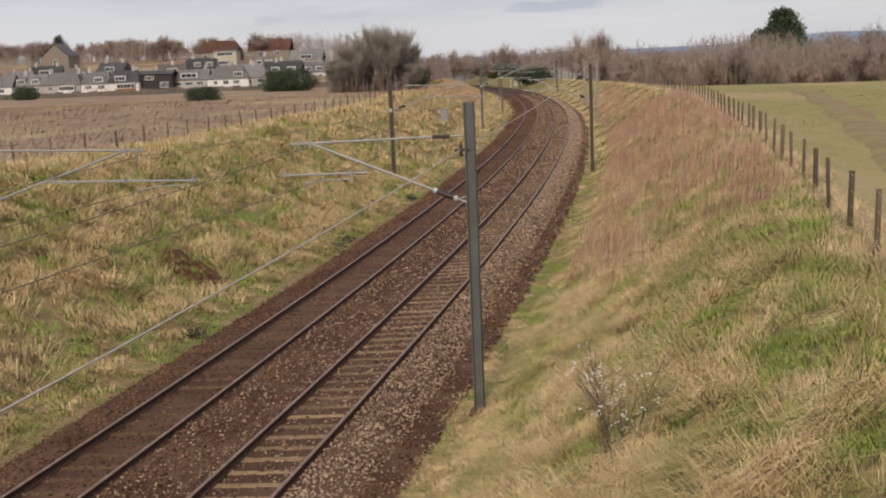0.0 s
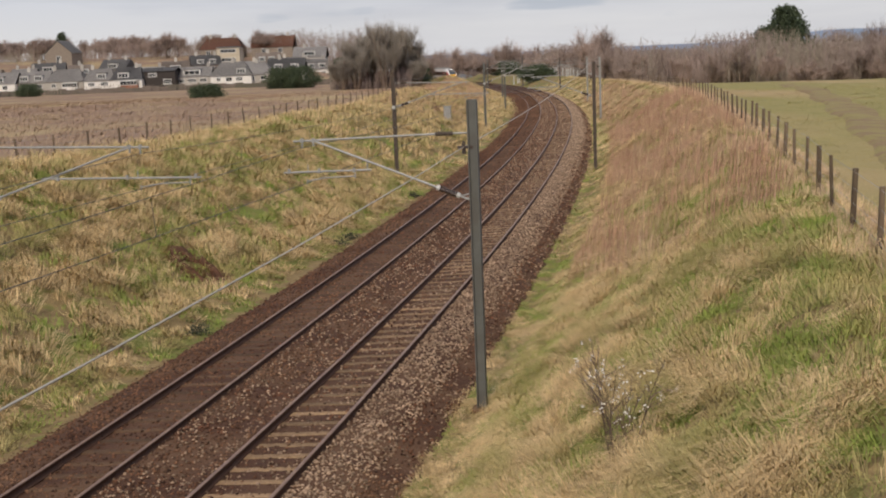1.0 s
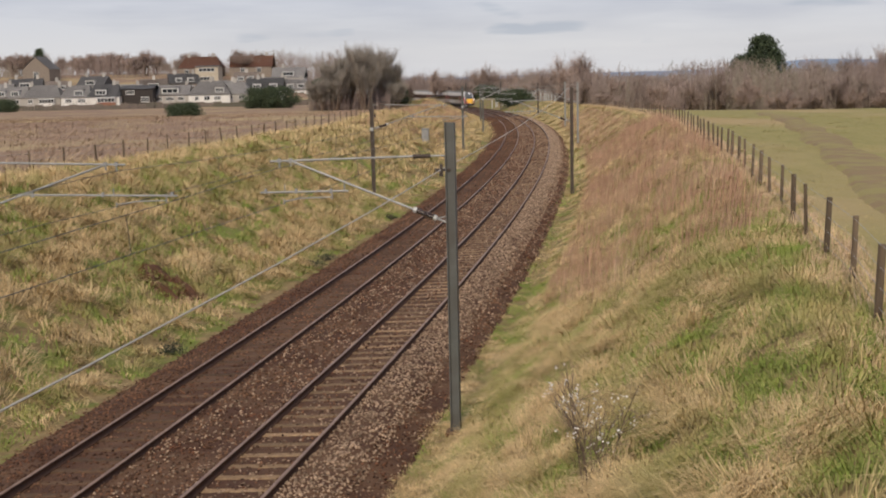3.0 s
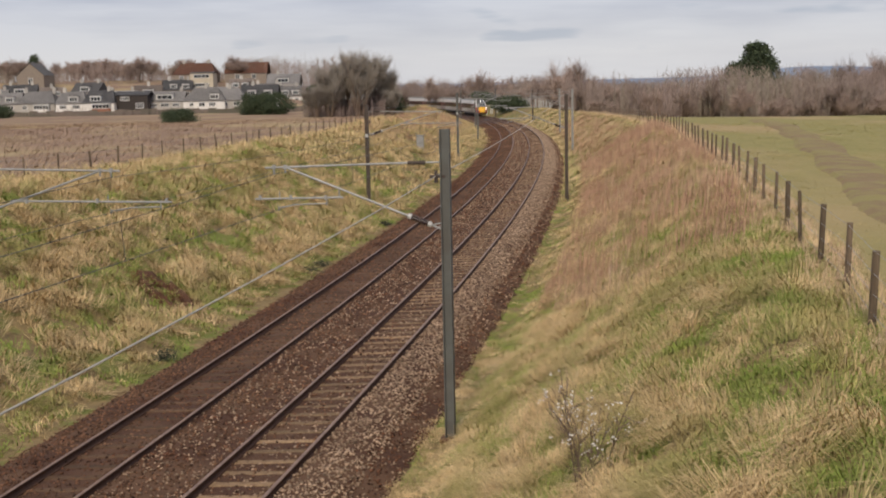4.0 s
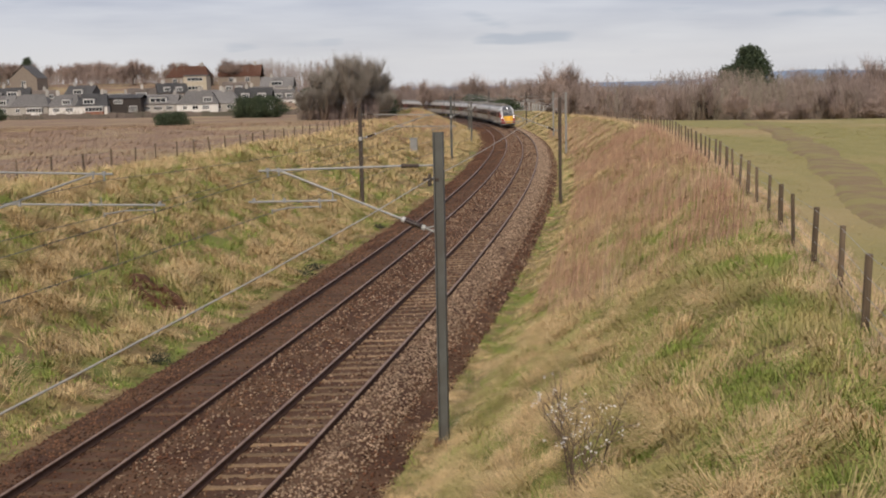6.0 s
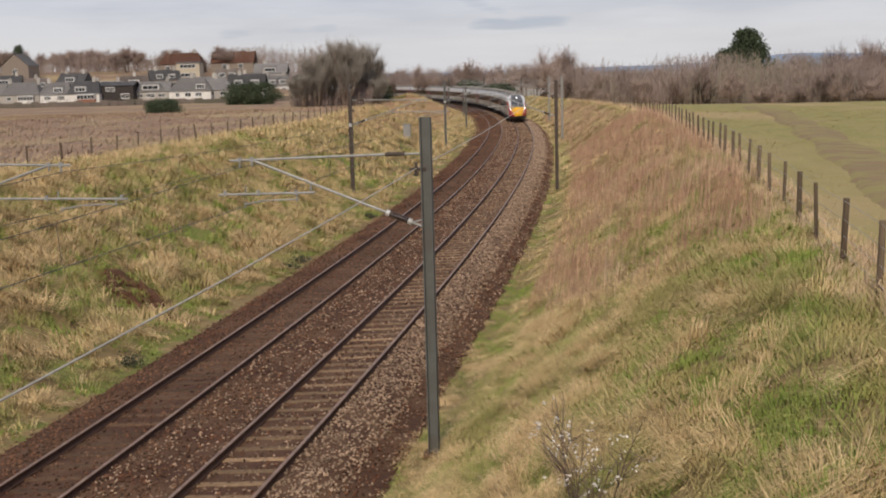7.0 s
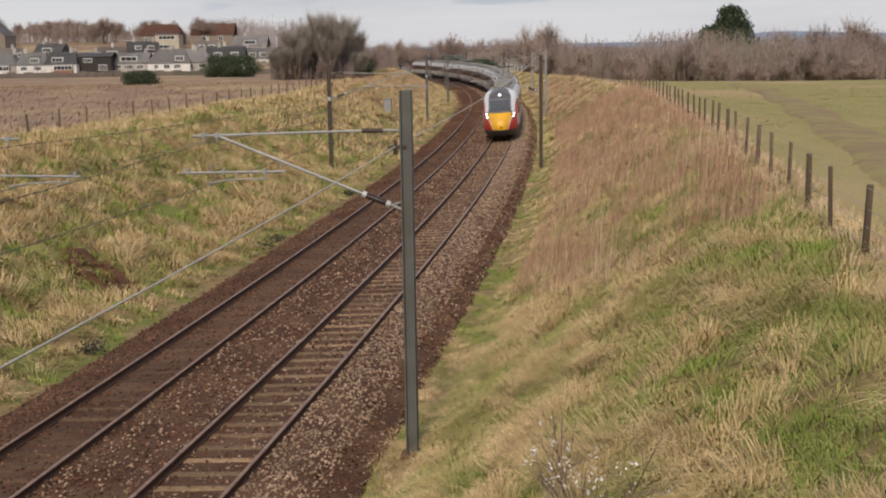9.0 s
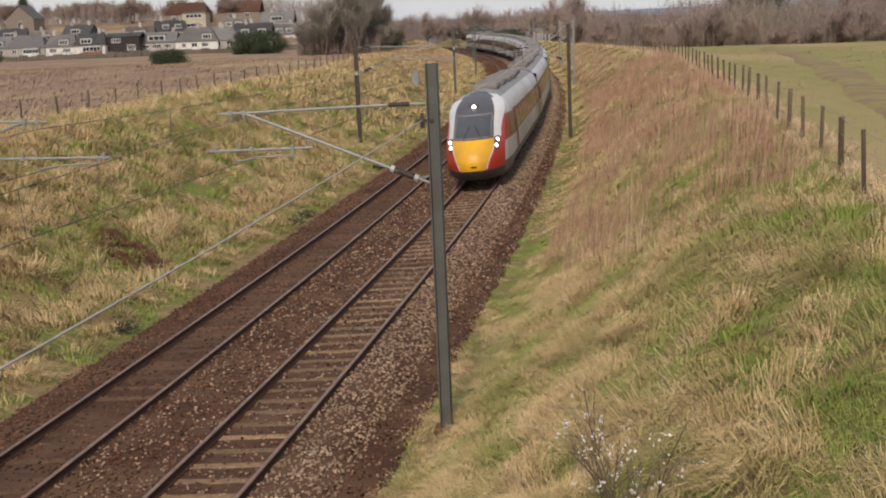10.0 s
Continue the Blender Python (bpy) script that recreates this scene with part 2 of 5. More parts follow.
def box(bm, x0, y0, z0, x1, y1, z1, bevel=0.0):
    made = bmesh.ops.create_cube(bm, size=1.0, matrix=Matrix.Translation(((x0 + x1) / 2, (y0 + y1) / 2, (z0 + z1) / 2)) @ Matrix.Diagonal((x1 - x0, y1 - y0, z1 - z0, 1)))
    if bevel:
        edges = {e for v in made["verts"] for e in v.link_edges}
        bmesh.ops.bevel(bm, geom=list(edges), offset=bevel, segments=1, affect="EDGES")


def tube(bm, a, b, r, r2=None, seg=8, caps=True):
    a, b = Vector(a), Vector(b)
    d = b - a
    m = Matrix.Translation((a + b) / 2) @ d.to_track_quat("Z", "Y").to_matrix().to_4x4()
    bmesh.ops.create_cone(bm, cap_ends=caps, segments=seg, radius1=r, radius2=r if r2 is None else r2, depth=d.length, matrix=m)


# ---- the line of the railway: s along the track that carries the train, n to its right ----
S0, DS = -80.0, 1.0
BEND = ((-80, 0.9), (0, 0.967), (50, 0.927), (100, 1.004), (160, 1.089), (230, 1.431), (300, 1.635), (640, 1.6))
SS = np.arange(S0, 640.0, DS)


def centre_line():
    k = np.interp(SS, [a for a, _ in BEND], [b for _, b in BEND]) / 1000
    i0 = int(-S0)
    h = np.cumsum(k)
    h = h - h[i0] + radians(-10.814)
    x, y = np.cumsum(-np.sin(h)), np.cumsum(np.cos(h))
    return x - x[i0] - 5.430, y - y[i0] + 12.982, h


TX, TY, TH = centre_line()
TZ = -0.0048 * (np.sqrt((SS - 105) ** 2 + 300) + (SS - 105)) / 2
CANT, GAUGE, GAP = 0.078, 1.504, 3.327


def at(s, n, z=0.0):
    """World places for track coordinates (numbers or arrays)."""
    x, y, h, zz = (np.interp(s, SS, a) for a in (TX, TY, TH, TZ))
    return x + n * np.cos(h), y + n * np.sin(h), zz + z


def heading(s):
    return float(np.interp(s, SS, TH))


def cant_z(n):
    """Height of the canted rail planes across the formation; each track leans about its low rail."""
    n = np.asarray(n, float)
    right = CANT * (np.clip(n, -1.35, 1.5) + 0.752) / GAUGE
    left = CANT * (np.clip(n + GAP, -1.5, 1.35) + 0.752) / GAUGE
    mid = np.clip((n + GAP - 1.35) / (GAP - 2.7), 0, 1)
    return np.where(n > -1.35, right, np.where(n < -GAP + 1.35, left, left * (1 - mid) + right * mid))


def to_track(x, y):
    """s and n of world places."""
    x, y = np.asarray(x, float), np.asarray(y, float)
    shape = x.shape
    p = np.stack([x.ravel(), y.ravel()], 1)
    s, n = np.empty(len(p)), np.empty(len(p))
    cs, sn = np.cos(TH), np.sin(TH)
    sub = np.arange(0, len(SS), 4)
    for a in range(0, len(p), 4000):
        q = p[a:a + 4000]
        i = sub[((q[:, :1] - TX[sub]) ** 2 + (q[:, 1:] - TY[sub]) ** 2).argmin(1)]
        for _ in range(2):
            along = (q[:, 0] - TX[i]) * -sn[i] + (q[:, 1] - TY[i]) * cs[i]
            i = np.clip(i + np.round(along).astype(int), 0, len(SS) - 1)
        along = (q[:, 0] - TX[i]) * -sn[i] + (q[:, 1] - TY[i]) * cs[i]
        s[a:a + 4000] = SS[i] + along
        n[a:a + 4000] = (q[:, 0] - TX[i]) * cs[i] + (q[:, 1] - TY[i]) * sn[i]
    return s.reshape(shape), n.reshape(shape)


def smooth_step(a, b, x):
    t = np.clip((x - a) / (b - a), 0, 1)
    return t * t * (3 - 2 * t)


def waves(x, y):
    """Gentle unevenness of the land, in metres."""
    return (np.sin(x * 0.9 + 1.3 * np.sin(y * 0.31)) * np.sin(y * 0.7 + 1.1 * np.sin(x * 0.43)) * 0.5
            + np.sin(x * 2.3 + y * 1.1) * np.sin(y * 1.9 - x * 0.8 + 2) * 0.3 + np.sin(x * 0.21 - 1) * np.sin(y * 0.17 + 0.5) * 0.8)


RIGHT_FENCE, LEFT_FENCE = 10.22, -19.0


def land(x, y):
    """Height of the land."""
    x, y = np.asarray(x, float), np.asarray(y, float)
    s, n = to_track(x, y)
    base = np.interp(s, SS, TZ)
    crest_r = np.interp(s, [-80, 5, 80, 110, 200, 640], [4.05, 4.0, 3.4, 2.9, 1.9, 1.0])
    crest_l = np.interp(s, [-80, 20, 50, 75, 105, 140, 205, 260, 320, 640], [3.5, 3.35, 3.1, 2.85, 2.75, 3.2, 3.3, 2.5, 0.8, 0.0])
    t = np.clip((n - 3.1) / 6.3, 0, 1)
    right = -0.45 + (crest_r + 0.45) * (0.75 * t + 0.25 * t * t * (3 - 2 * t))
    t = np.clip((-6.3 - n) / 9.5, 0, 1)
    left = -0.45 + (crest_l + 0.45) * (0.6 * t + 0.4 * t * t * (3 - 2 * t))
    far = np.hypot(x, y)
    field_r = crest_r - 0.008 * np.clip(n - 10, 0, 60) - 0.04 * np.clip(y - 140, 0, 200) * smooth_step(10, 30, n)
    near_l = crest_l - 0.008 * np.clip(-n - 16, 0, 60)
    field_l = near_l + (1.3 - 0.0095 * np.clip(y - 150, -150, 260) - base - near_l) * smooth_step(120, 230, y)
    field_l = field_l + 10.5 * smooth_step(372, 470, y) * smooth_step(-25, -60, x)
    z = np.where(n > 2.6, np.where(n > 9.4, field_r, right), np.where(n < -15.8, field_l, np.where(n < -6.3, left, -0.45)))
    rough = smooth_step(3.1, 4.8, n) + smooth_step(-6.3, -8, n)
    calm = np.where((n > 9.3) | (n < -18), 0.3, 1.0)
    z = z + rough * calm * (0.16 * waves(x, y) + 0.085 * np.sin(x * 4.3 + np.sin(y * 2.1) * 1.4) * np.sin(y * 3.6 + np.sin(x * 1.7) * 1.6))
    return z + base * smooth_step(900, 300, far) - smooth_step(500, 1500, far) * 2.0


# ---- land, ballast, rails ----


def axis_steps(parts):
    out = []
    for a, b, step in parts:
        out.extend(np.arange(a, b, step))
    return np.array(out)


def build_land():
    xs = np.concatenate([-np.geomspace(2600, 62, 34), axis_steps([(-60, -28, 1.0), (-28, 16, 0.3), (16, 24, 0.5), (24, 60, 1.2)]), np.geomspace(61, 2600, 34)])
    ys = np.concatenate([-np.geomspace(900, 22, 14), axis_steps([(-20, 8, 1.5), (8, 70, 0.32), (70, 160, 0.9), (160, 330, 2.0)]), np.geomspace(332, 4200, 36)])
    gx, gy = np.meshgrid(xs, ys)
    gz = land(gx, gy)
    nx, ny = len(xs), len(ys)
    idx = np.arange(nx * ny).reshape(ny, nx)
    quads = np.stack([idx[:-1, :-1], idx[:-1, 1:], idx[1:, 1:], idx[1:, :-1]], -1).reshape(-1, 4)
    ob = array_mesh("ground", np.stack([gx, gy, gz], -1).reshape(-1, 3), quads, M["soil"], smooth=True)
    ob.data.materials.append(M["field"])
    ob.data.materials.append(M["rough_field"])
    ob.data.materials.append(M["far_land_haze"])
    cx, cy = gx.ravel()[quads].mean(1), gy.ravel()[quads].mean(1)
    _, n = to_track(cx, cy)
    # index 3 gives the farthest ground a hazy grey instead of its own colour
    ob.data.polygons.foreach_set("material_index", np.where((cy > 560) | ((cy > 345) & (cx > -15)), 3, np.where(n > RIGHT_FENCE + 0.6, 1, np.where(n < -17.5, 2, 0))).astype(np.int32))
    return tagged(ob, "rough grassy ground of a railway cutting between two fields", "ground", kind="structure")


build_land()


def build_ballast():
    s = np.concatenate([np.arange(-40, 130, 0.5), np.arange(130, 600, 3.0)])
    bed = [(-1.42, -0.15), (-1.0, -0.148), (-0.84, -0.15), (-0.68, -0.182), (-0.35, -0.176), (0.0, -0.182), (0.35, -0.176), (0.68, -0.182), (0.84, -0.15), (1.0, -0.148), (1.42, -0.15)]
    left = [(-7.0, -0.75), (-6.3, -0.52), (-5.7, -0.40), (-5.1, -0.22)] + [(a - GAP, z) for a, z in bed]
    right = bed + [(1.75, -0.21), (2.05, -0.34), (2.5, -0.5), (3.1, -0.8)]
    n, drop = (np.array(v) for v in zip(*left, (-1.66, -0.14), *right))
    gs, gn = np.meshgrid(s, n, indexing="ij")
    gn = gn + np.where(np.abs(gn + 1.8) > 4.0, 0.05 * np.sin(gs * 1.7 + np.sin(gs * 0.6) * 2) + 0.04 * np.sin(gs * 4.3), 0)
    z = drop[None, :] + cant_z(n)[None, :] + 0.007 * np.sin(gs * 5.1 + gn * 7)
    x, y, z = at(gs, gn, z)
    k, m = gs.shape
    idx = np.arange(k * m).reshape(k, m)
    quads = np.stack([idx[:-1, :-1], idx[:-1, 1:], idx[1:, 1:], idx[1:, :-1]], -1).reshape(-1, 4)
    ob = array_mesh("ballast", np.stack([x, y, z], -1).reshape(-1, 3), quads, M["ballast"], smooth=True)
    return tagged(ob, "rust-brown crushed stone ballast bed under two tracks", "ballast", kind="structure")


build_ballast()


def sweep(name, profile, centre_n, s_list, mat, parent, tilt=True):
    """A bar of the given profile (across, up) along the line."""
    prof = np.array(profile)
    k = len(prof)
    s = np.asarray(s_list, float)
    gs = np.repeat(s[:, None], k, 1)
    gn = centre_n + np.repeat(prof[None, :, 0], len(s), 0)
    gz = np.repeat(prof[None, :, 1], len(s), 0) + float(cant_z(centre_n))
    x, y, z = at(gs, gn, gz)
    idx = np.arange(len(s) * k).reshape(len(s), k)
    nxt = np.roll(idx, -1, 1)
    quads = np.stack([idx[:-1], nxt[:-1], nxt[1:], idx[1:]], -1).reshape(-1, 4)
    ob = array_mesh(name, np.stack([x, y, z], -1).reshape(-1, 3), quads, mat)
    ob.parent = parent
    return ob


RAIL = [(-0.07, -0.16), (-0.07, -0.148), (-0.012, -0.13), (-0.012, -0.042), (-0.036, -0.03), (-0.036, -0.012), (0.036, -0.012), (0.036, -0.03), (0.012, -0.042), (0.012, -0.13), (0.07, -0.148), (0.07, -0.16)]
HEAD = [(-0.036, -0.0118), (-0.034, -0.003), (-0.026, 0.0), (0.026, 0.0), (0.034, -0.003), (0.036, -0.0118)]


def sleeper_mesh(mat):
    bm = bmesh.new()
    box(bm, -1.25, -0.115, -0.30, 1.25, 0.11, -0.165, 0.02)
    me = bpy.data.meshes.new("sleeper")
    bm.to_mesh(me)
    bm.free()
    me.materials.append(mat)
    return me


def build_track(offset, label, mat):
    track = tagged(new("railway_track"), label, "railway track", group="railway tracks", kind="structure")
    s = np.concatenate([np.arange(-40, 60, 2.0), np.arange(60, 300, 2.5), np.arange(300, 601, 6.0)])
    for side in (-1, 1):
        rail = sweep("rail", RAIL, offset + side * GAUGE / 2, s, M["rail"], track)
        sweep("rail_head", HEAD, offset + side * GAUGE / 2, s, M["rail_head"], rail)["label"] = "worn bright running surface"
    lean = math.atan2(CANT, GAUGE)
    sl = sleeper_mesh(mat)
    rng = random.Random(5)
    for i in range(280):
        si = -22 + i * 0.69 + rng.uniform(-0.02, 0.02)
        x, y, z = at(si, offset, CANT / 2)
        ob = new("sleeper", sl)
        ob.parent = track
        ob.matrix_basis = Matrix.Translation((x, y, z + rng.uniform(-0.008, 0.004))) @ Matrix.Rotation(heading(si) + rng.uniform(-0.012, 0.012), 4, "Z") @ Matrix.Rotation(-lean, 4, "Y")
    return track


build_track(0.0, "canted railway track with rusty rails on weathered sleepers", M["sleeper"])
build_track(-GAP, "canted railway track with rusty rails on dark brown sleepers", M["sleeper_dark"])


def wheel_line(s):
    return np.interp(s, [8, 25, 30, 47, 72, 97, 120], [13.4, 13.8, 14.3, 15.8, 18.1, 20.4, 22.6])


def build_wheel_track():
    """The worn brown track along the edge of the green field."""
    gs, gn = np.meshgrid(np.arange(8, 110, 1.0), np.linspace(0, 1, 7), indexing="ij")
    mid = wheel_line(gs)
    gn = mid + (gn - 0.5) * (2.4 + 0.5 * np.sin(gs * 0.4))
    x, y, _ = at(gs, gn)
    k, m = gs.shape
    idx = np.arange(k * m).reshape(k, m)
    q = np.stack([idx[:-1, :-1], idx[:-1, 1:], idx[1:, 1:], idx[1:, :-1]], -1).reshape(-1, 4)
    edge = np.abs(np.linspace(-1, 1, 7))[None, :] ** 6
    ob = array_mesh("wheel_track", np.stack([x, y, land(x, y) + 0.12 - 0.24 * edge], -1).reshape(-1, 3), q, M["wheel_soil"], smooth=True)
    tagged(ob, "worn brown wheel track in the green field", "track", kind="structure")


build_wheel_track()


# ---- overhead line: masts, cantilevers, wires ----


def h_mast(bm, z0, z1, w=0.205, t=0.022):
    """One rolled H section."""
    a, c = w / 2, 0.008
    prof = [(-a, -a), (-a + t, -a), (-a + t, -c), (a - t, -c), (a - t, -a), (a, -a), (a, a), (a - t, a), (a - t, c), (-a + t, c), (-a + t, a), (-a, a)]
    low, high = ([bm.verts.new((x, y, z)) for x, y in prof] for z in (z0, z1))
    for k in range(12):
        m = (k + 1) % 12
        bm.faces.new((low[k], low[m], high[m], high[k]))
    bm.faces.new(high)


def ribbed(bm, a, b, r, ribs):
    a, b = Vector(a), Vector(b)
    tube(bm, a, b, r * 0.55, seg=8)
    for i in range(ribs):
        f = (i + 0.5) / ribs
        d = (b - a) / ribs * 0.32
        c = a.lerp(b, f)
        tube(bm, c - d, c + d, r, r * 0.75, seg=10)


def build_mast(s, n, reach, side, top=6.6, mat="steel", conductor=True, arms=True, lean=0.0):
    """A lineside mast; side 1 stands right of the tracks and its arm points to the left. Local x is across the line, z is up from rail level."""
    x, y, z = at(s, n, 0.0)
    mast = tagged(new("catenary_mast"), {"steel": "tall grey steel railway mast with an overhead line arm", "rust_steel": "dark rust-brown steel railway mast below the grass bank", "galv": "pale galvanised steel railway mast beside the far curve"}[mat],
                  "mast", group="overhead line masts")
    mast.matrix_basis = Matrix.Translation((x, y, z)) @ Matrix.Rotation(heading(s), 4, "Z")
    foot = float(land(x, y)) - z
    bm = bmesh.new()
    h_mast(bm, foot - 0.3, top)
    shaft = part("shaft", bm, M[mat], mast)
    if lean:
        shaft.rotation_euler = (0, radians(lean), 0)
    bm = bmesh.new()
    box(bm, -0.22, -0.22, foot - 0.4, 0.22, 0.22, foot + 0.06, 0.03)
    part("foundation", bm, M["ballast"], mast, "stained concrete footing")
    if conductor:
        bm = bmesh.new()
        box(bm, -0.28 * side - 0.05, -0.03, top - 1.02, 0.0, 0.03, top - 0.96)
        tube(bm, (-0.2 * side, 0, top - 1.12), (-0.2 * side, 0, top - 0.86), 0.045, 0.03)
        part("conductor_bracket", bm, M["rust_steel"], mast)
    if side < 0:
        bm = bmesh.new()
        box(bm, -0.09, -0.112, 4.05, 0.09, -0.104, 4.25)
        part("plate", bm, M["white_cap"], mast, "small white plate")
    if not arms:
        return mast
    d, e = -side, reach
    bm = bmesh.new()
    tube(bm, (d * 0.1, 0, 5.56), (d * 0.42, 0, 5.555), 0.02)
    tube(bm, (d * 0.8, 0, 5.55), (d * (e + 0.5), 0, 5.47), 0.023)
    for f, drop in ((e + 0.05, 0.12), (e + 0.3, 0.16)):
        tube(bm, (d * f, 0, 5.48), (d * f, 0, 5.48 - drop), 0.02)
        box(bm, d * f - 0.035, -0.03, 5.44, d * f + 0.035, 0.03, 5.53)
    part("top_tube", bm, M["galv"], mast)
    bm = bmesh.new()
    ribbed(bm, (d * 0.42, 0, 5.555), (d * 0.8, 0, 5.55), 0.05, 9)
    part("insulator", bm, M["rust_steel"], mast, "dark ribbed insulator")
    low, joint = Vector((d * 0.12, 0, 4.16)), Vector((d * e, 0, 5.46))
    a, b = low.lerp(joint, 0.06), low.lerp(joint, 0.21)
    bm = bmesh.new()
    tube(bm, low, a, 0.025)
    tube(bm, b, joint, 0.025)
    tube(bm, low + Vector((0, 0, 0.12)), low.lerp(joint, 0.06), 0.015)
    part("strut", bm, M["galv"], mast)
    bm = bmesh.new()
    ribbed(bm, a.lerp(b, 0.12), b.lerp(a, 0.12), 0.075, 8)
    part("insulator", bm, M["brown_glaze"], mast, "brown glazed ribbed insulator")
    for p, q in ((a, a.lerp(b, 0.14)), (b.lerp(a, 0.14), b)):
        bm = bmesh.new()
        tube(bm, p, q, 0.06)
        part("insulator_cap", bm, M["white_cap"], mast)
    # the registration tube starts on the strut; the steady arm hangs from its near or far end
    r0, r1 = (2.3, e + 0.75) if side > 0 else (2.1, e + 1.65)
    on = low.lerp(joint, (r0 - 0.12) / (e - 0.12))
    rz = 4.83
    bm = bmesh.new()
    tube(bm, on, (d * r0, 0, rz), 0.016)
    tube(bm, (d * (r0 - 0.08), 0, rz), (d * r1, 0, rz - 0.03), 0.022)
    for f in (r0 + 0.3, e - 0.05, r1 - 0.12):
        box(bm, d * f - 0.025, -0.03, rz - 0.05, d * f + 0.025, 0.03, rz + 0.05)
    tube(bm, (d * (e + 0.2), 0, rz - 0.03), (d * (e + 0.2), 0, rz + 0.14), 0.012)
    part("registration_tube", bm, M["galv"], mast)
    s0, s1 = (r0 + 0.28, e + 0.23) if side > 0 else (r1 - 0.25, e + 0.25)
    bm = bmesh.new()
    tube(bm, (d * s0, 0, rz), (d * s0, 0, rz - 0.17), 0.016)
    mid = s0 + (s1 - s0) * 0.6
    tube(bm, (d * s0, 0, rz - 0.13), (d * mid, 0, rz - 0.15), 0.014)
    tube(bm, (d * mid, 0, rz - 0.15), (d * s1, 0, rz - 0.22), 0.014)
    tube(bm, (d * s1, 0, rz - 0.17), (d * s1, 0, rz - 0.29), 0.012)
    part("steady_arm", bm, M["galv"], mast)
    return mast


RIGHT_MASTS = ((-38, 3.2, "steel", 6.25), (13.2, 3.16, "steel", 6.25), (64.4, 3.15, "rust_steel", 6.3), (115, 3.75, "galv", 6.2), (157, 4.2, "galv", 6.1), (214, 4.8, "rust_steel", 5.9), (265, 4.0, "steel", 6.2))
LEFT_MASTS = ((-36, -8.4, "steel", 6.25), (12.6, -8.4, "steel", 6.25), (58.2, -8.3, "rust_steel", 5.95), (104.5, -7.44, "steel", 6.1), (145, -7.0, "steel", 6.0), (190, -7.0, "steel", 6.0), (236, -7.0, "steel", 6.0))


def build_masts():
    for s, n, mat, top in RIGHT_MASTS:
        build_mast(s, n, n + 0.26, 1, top, mat)
    for s, n, mat, top in LEFT_MASTS:
        build_mast(s, n, -4.31 - n, -1, top, mat)


build_masts()


def build_wire(name, pts, r, mat, label, sag=(0.0,), per=10, sides=5):
    """A wire hung from support to support, as one closed skin."""
    line = []
    for k, ((s0, n0, z0), (s1, n1, z1)) in enumerate(zip(pts, pts[1:])):
        a, b = Vector(at(s0, n0, z0)), Vector(at(s1, n1, z1))
        dip = sag[min(k, len(sag) - 1)]
        for i in range(per):
            f = i / per
            line.append(a.lerp(b, f) - Vector((0, 0, dip * 4 * f * (1 - f))))
    line.append(Vector(at(*pts[-1])))
    vs, fs = [], []
    for i, p in enumerate(line):
        d = (line[min(i + 1, len(line) - 1)] - line[max(i - 1, 0)]).normalized()
        u = d.cross(Vector((0, 0, 1))).normalized()
        w = u.cross(d)
        for k in range(sides):
            t = 2 * math.pi * k / sides
            vs.append(tuple(p + (u * math.cos(t) + w * math.sin(t)) * r))
        if i:
            for k in range(sides):
                m = (k + 1) % sides
                fs.append(((i - 1) * sides + k, (i - 1) * sides + m, i * sides + m, i * sides + k))
    return tagged(array_mesh(name, vs, fs, mat, smooth=True), label, "overhead wire")


def build_wires():
    for masts, cn, mn in ((RIGHT_MASTS, -0.5, -0.55), (LEFT_MASTS, -4.06, -4.0)):
        build_wire("contact_wire", [(s, cn, 4.57) for s, *_ in masts], 0.007, M["wire"], "thin dark contact wire strung above the track", (0.04,))
        build_wire("catenary_wire", [(s, mn, 5.34) for s, *_ in masts], 0.007, M["wire"], "thin dark catenary wire sagging above the track", (0.35,))
        bm = bmesh.new()
        for (s0, *_), (s1, *_) in zip(masts, masts[1:]):
            for k in range(1, 7):
                f = k / 7
                a, b = Vector(at(s0, mn, 5.34)).lerp(Vector(at(s1, mn, 5.34)), f), Vector(at(s0, cn, 4.57)).lerp(Vector(at(s1, cn, 4.57)), f)
                tube(bm, a - Vector((0, 0, 1.4 * f * (1 - f))), b - Vector((0, 0, 0.16 * f * (1 - f))), 0.005, seg=4, caps=False)
        tagged(mesh_object("dropper_wires", bm, M["wire"]), "thin upright dropper wires between the overhead wires", "overhead wire", kind="stuff")
    build_wire("return_conductor", [(s, n - 0.2, top - 0.98 + (0.9 if s > 60 else 0.0)) for s, n, _, top in RIGHT_MASTS], 0.011, M["wire_pale"], "pale aluminium return cable strung from mast to mast", (0.57, 0.25))
    build_wire("return_conductor", [(s, n + 0.2, top - 0.2) for s, n, _, top in LEFT_MASTS[2:]], 0.011, M["wire"], "grey return cable strung between masts on the bank", (0.3,))


build_wires()


# ---- fences ----


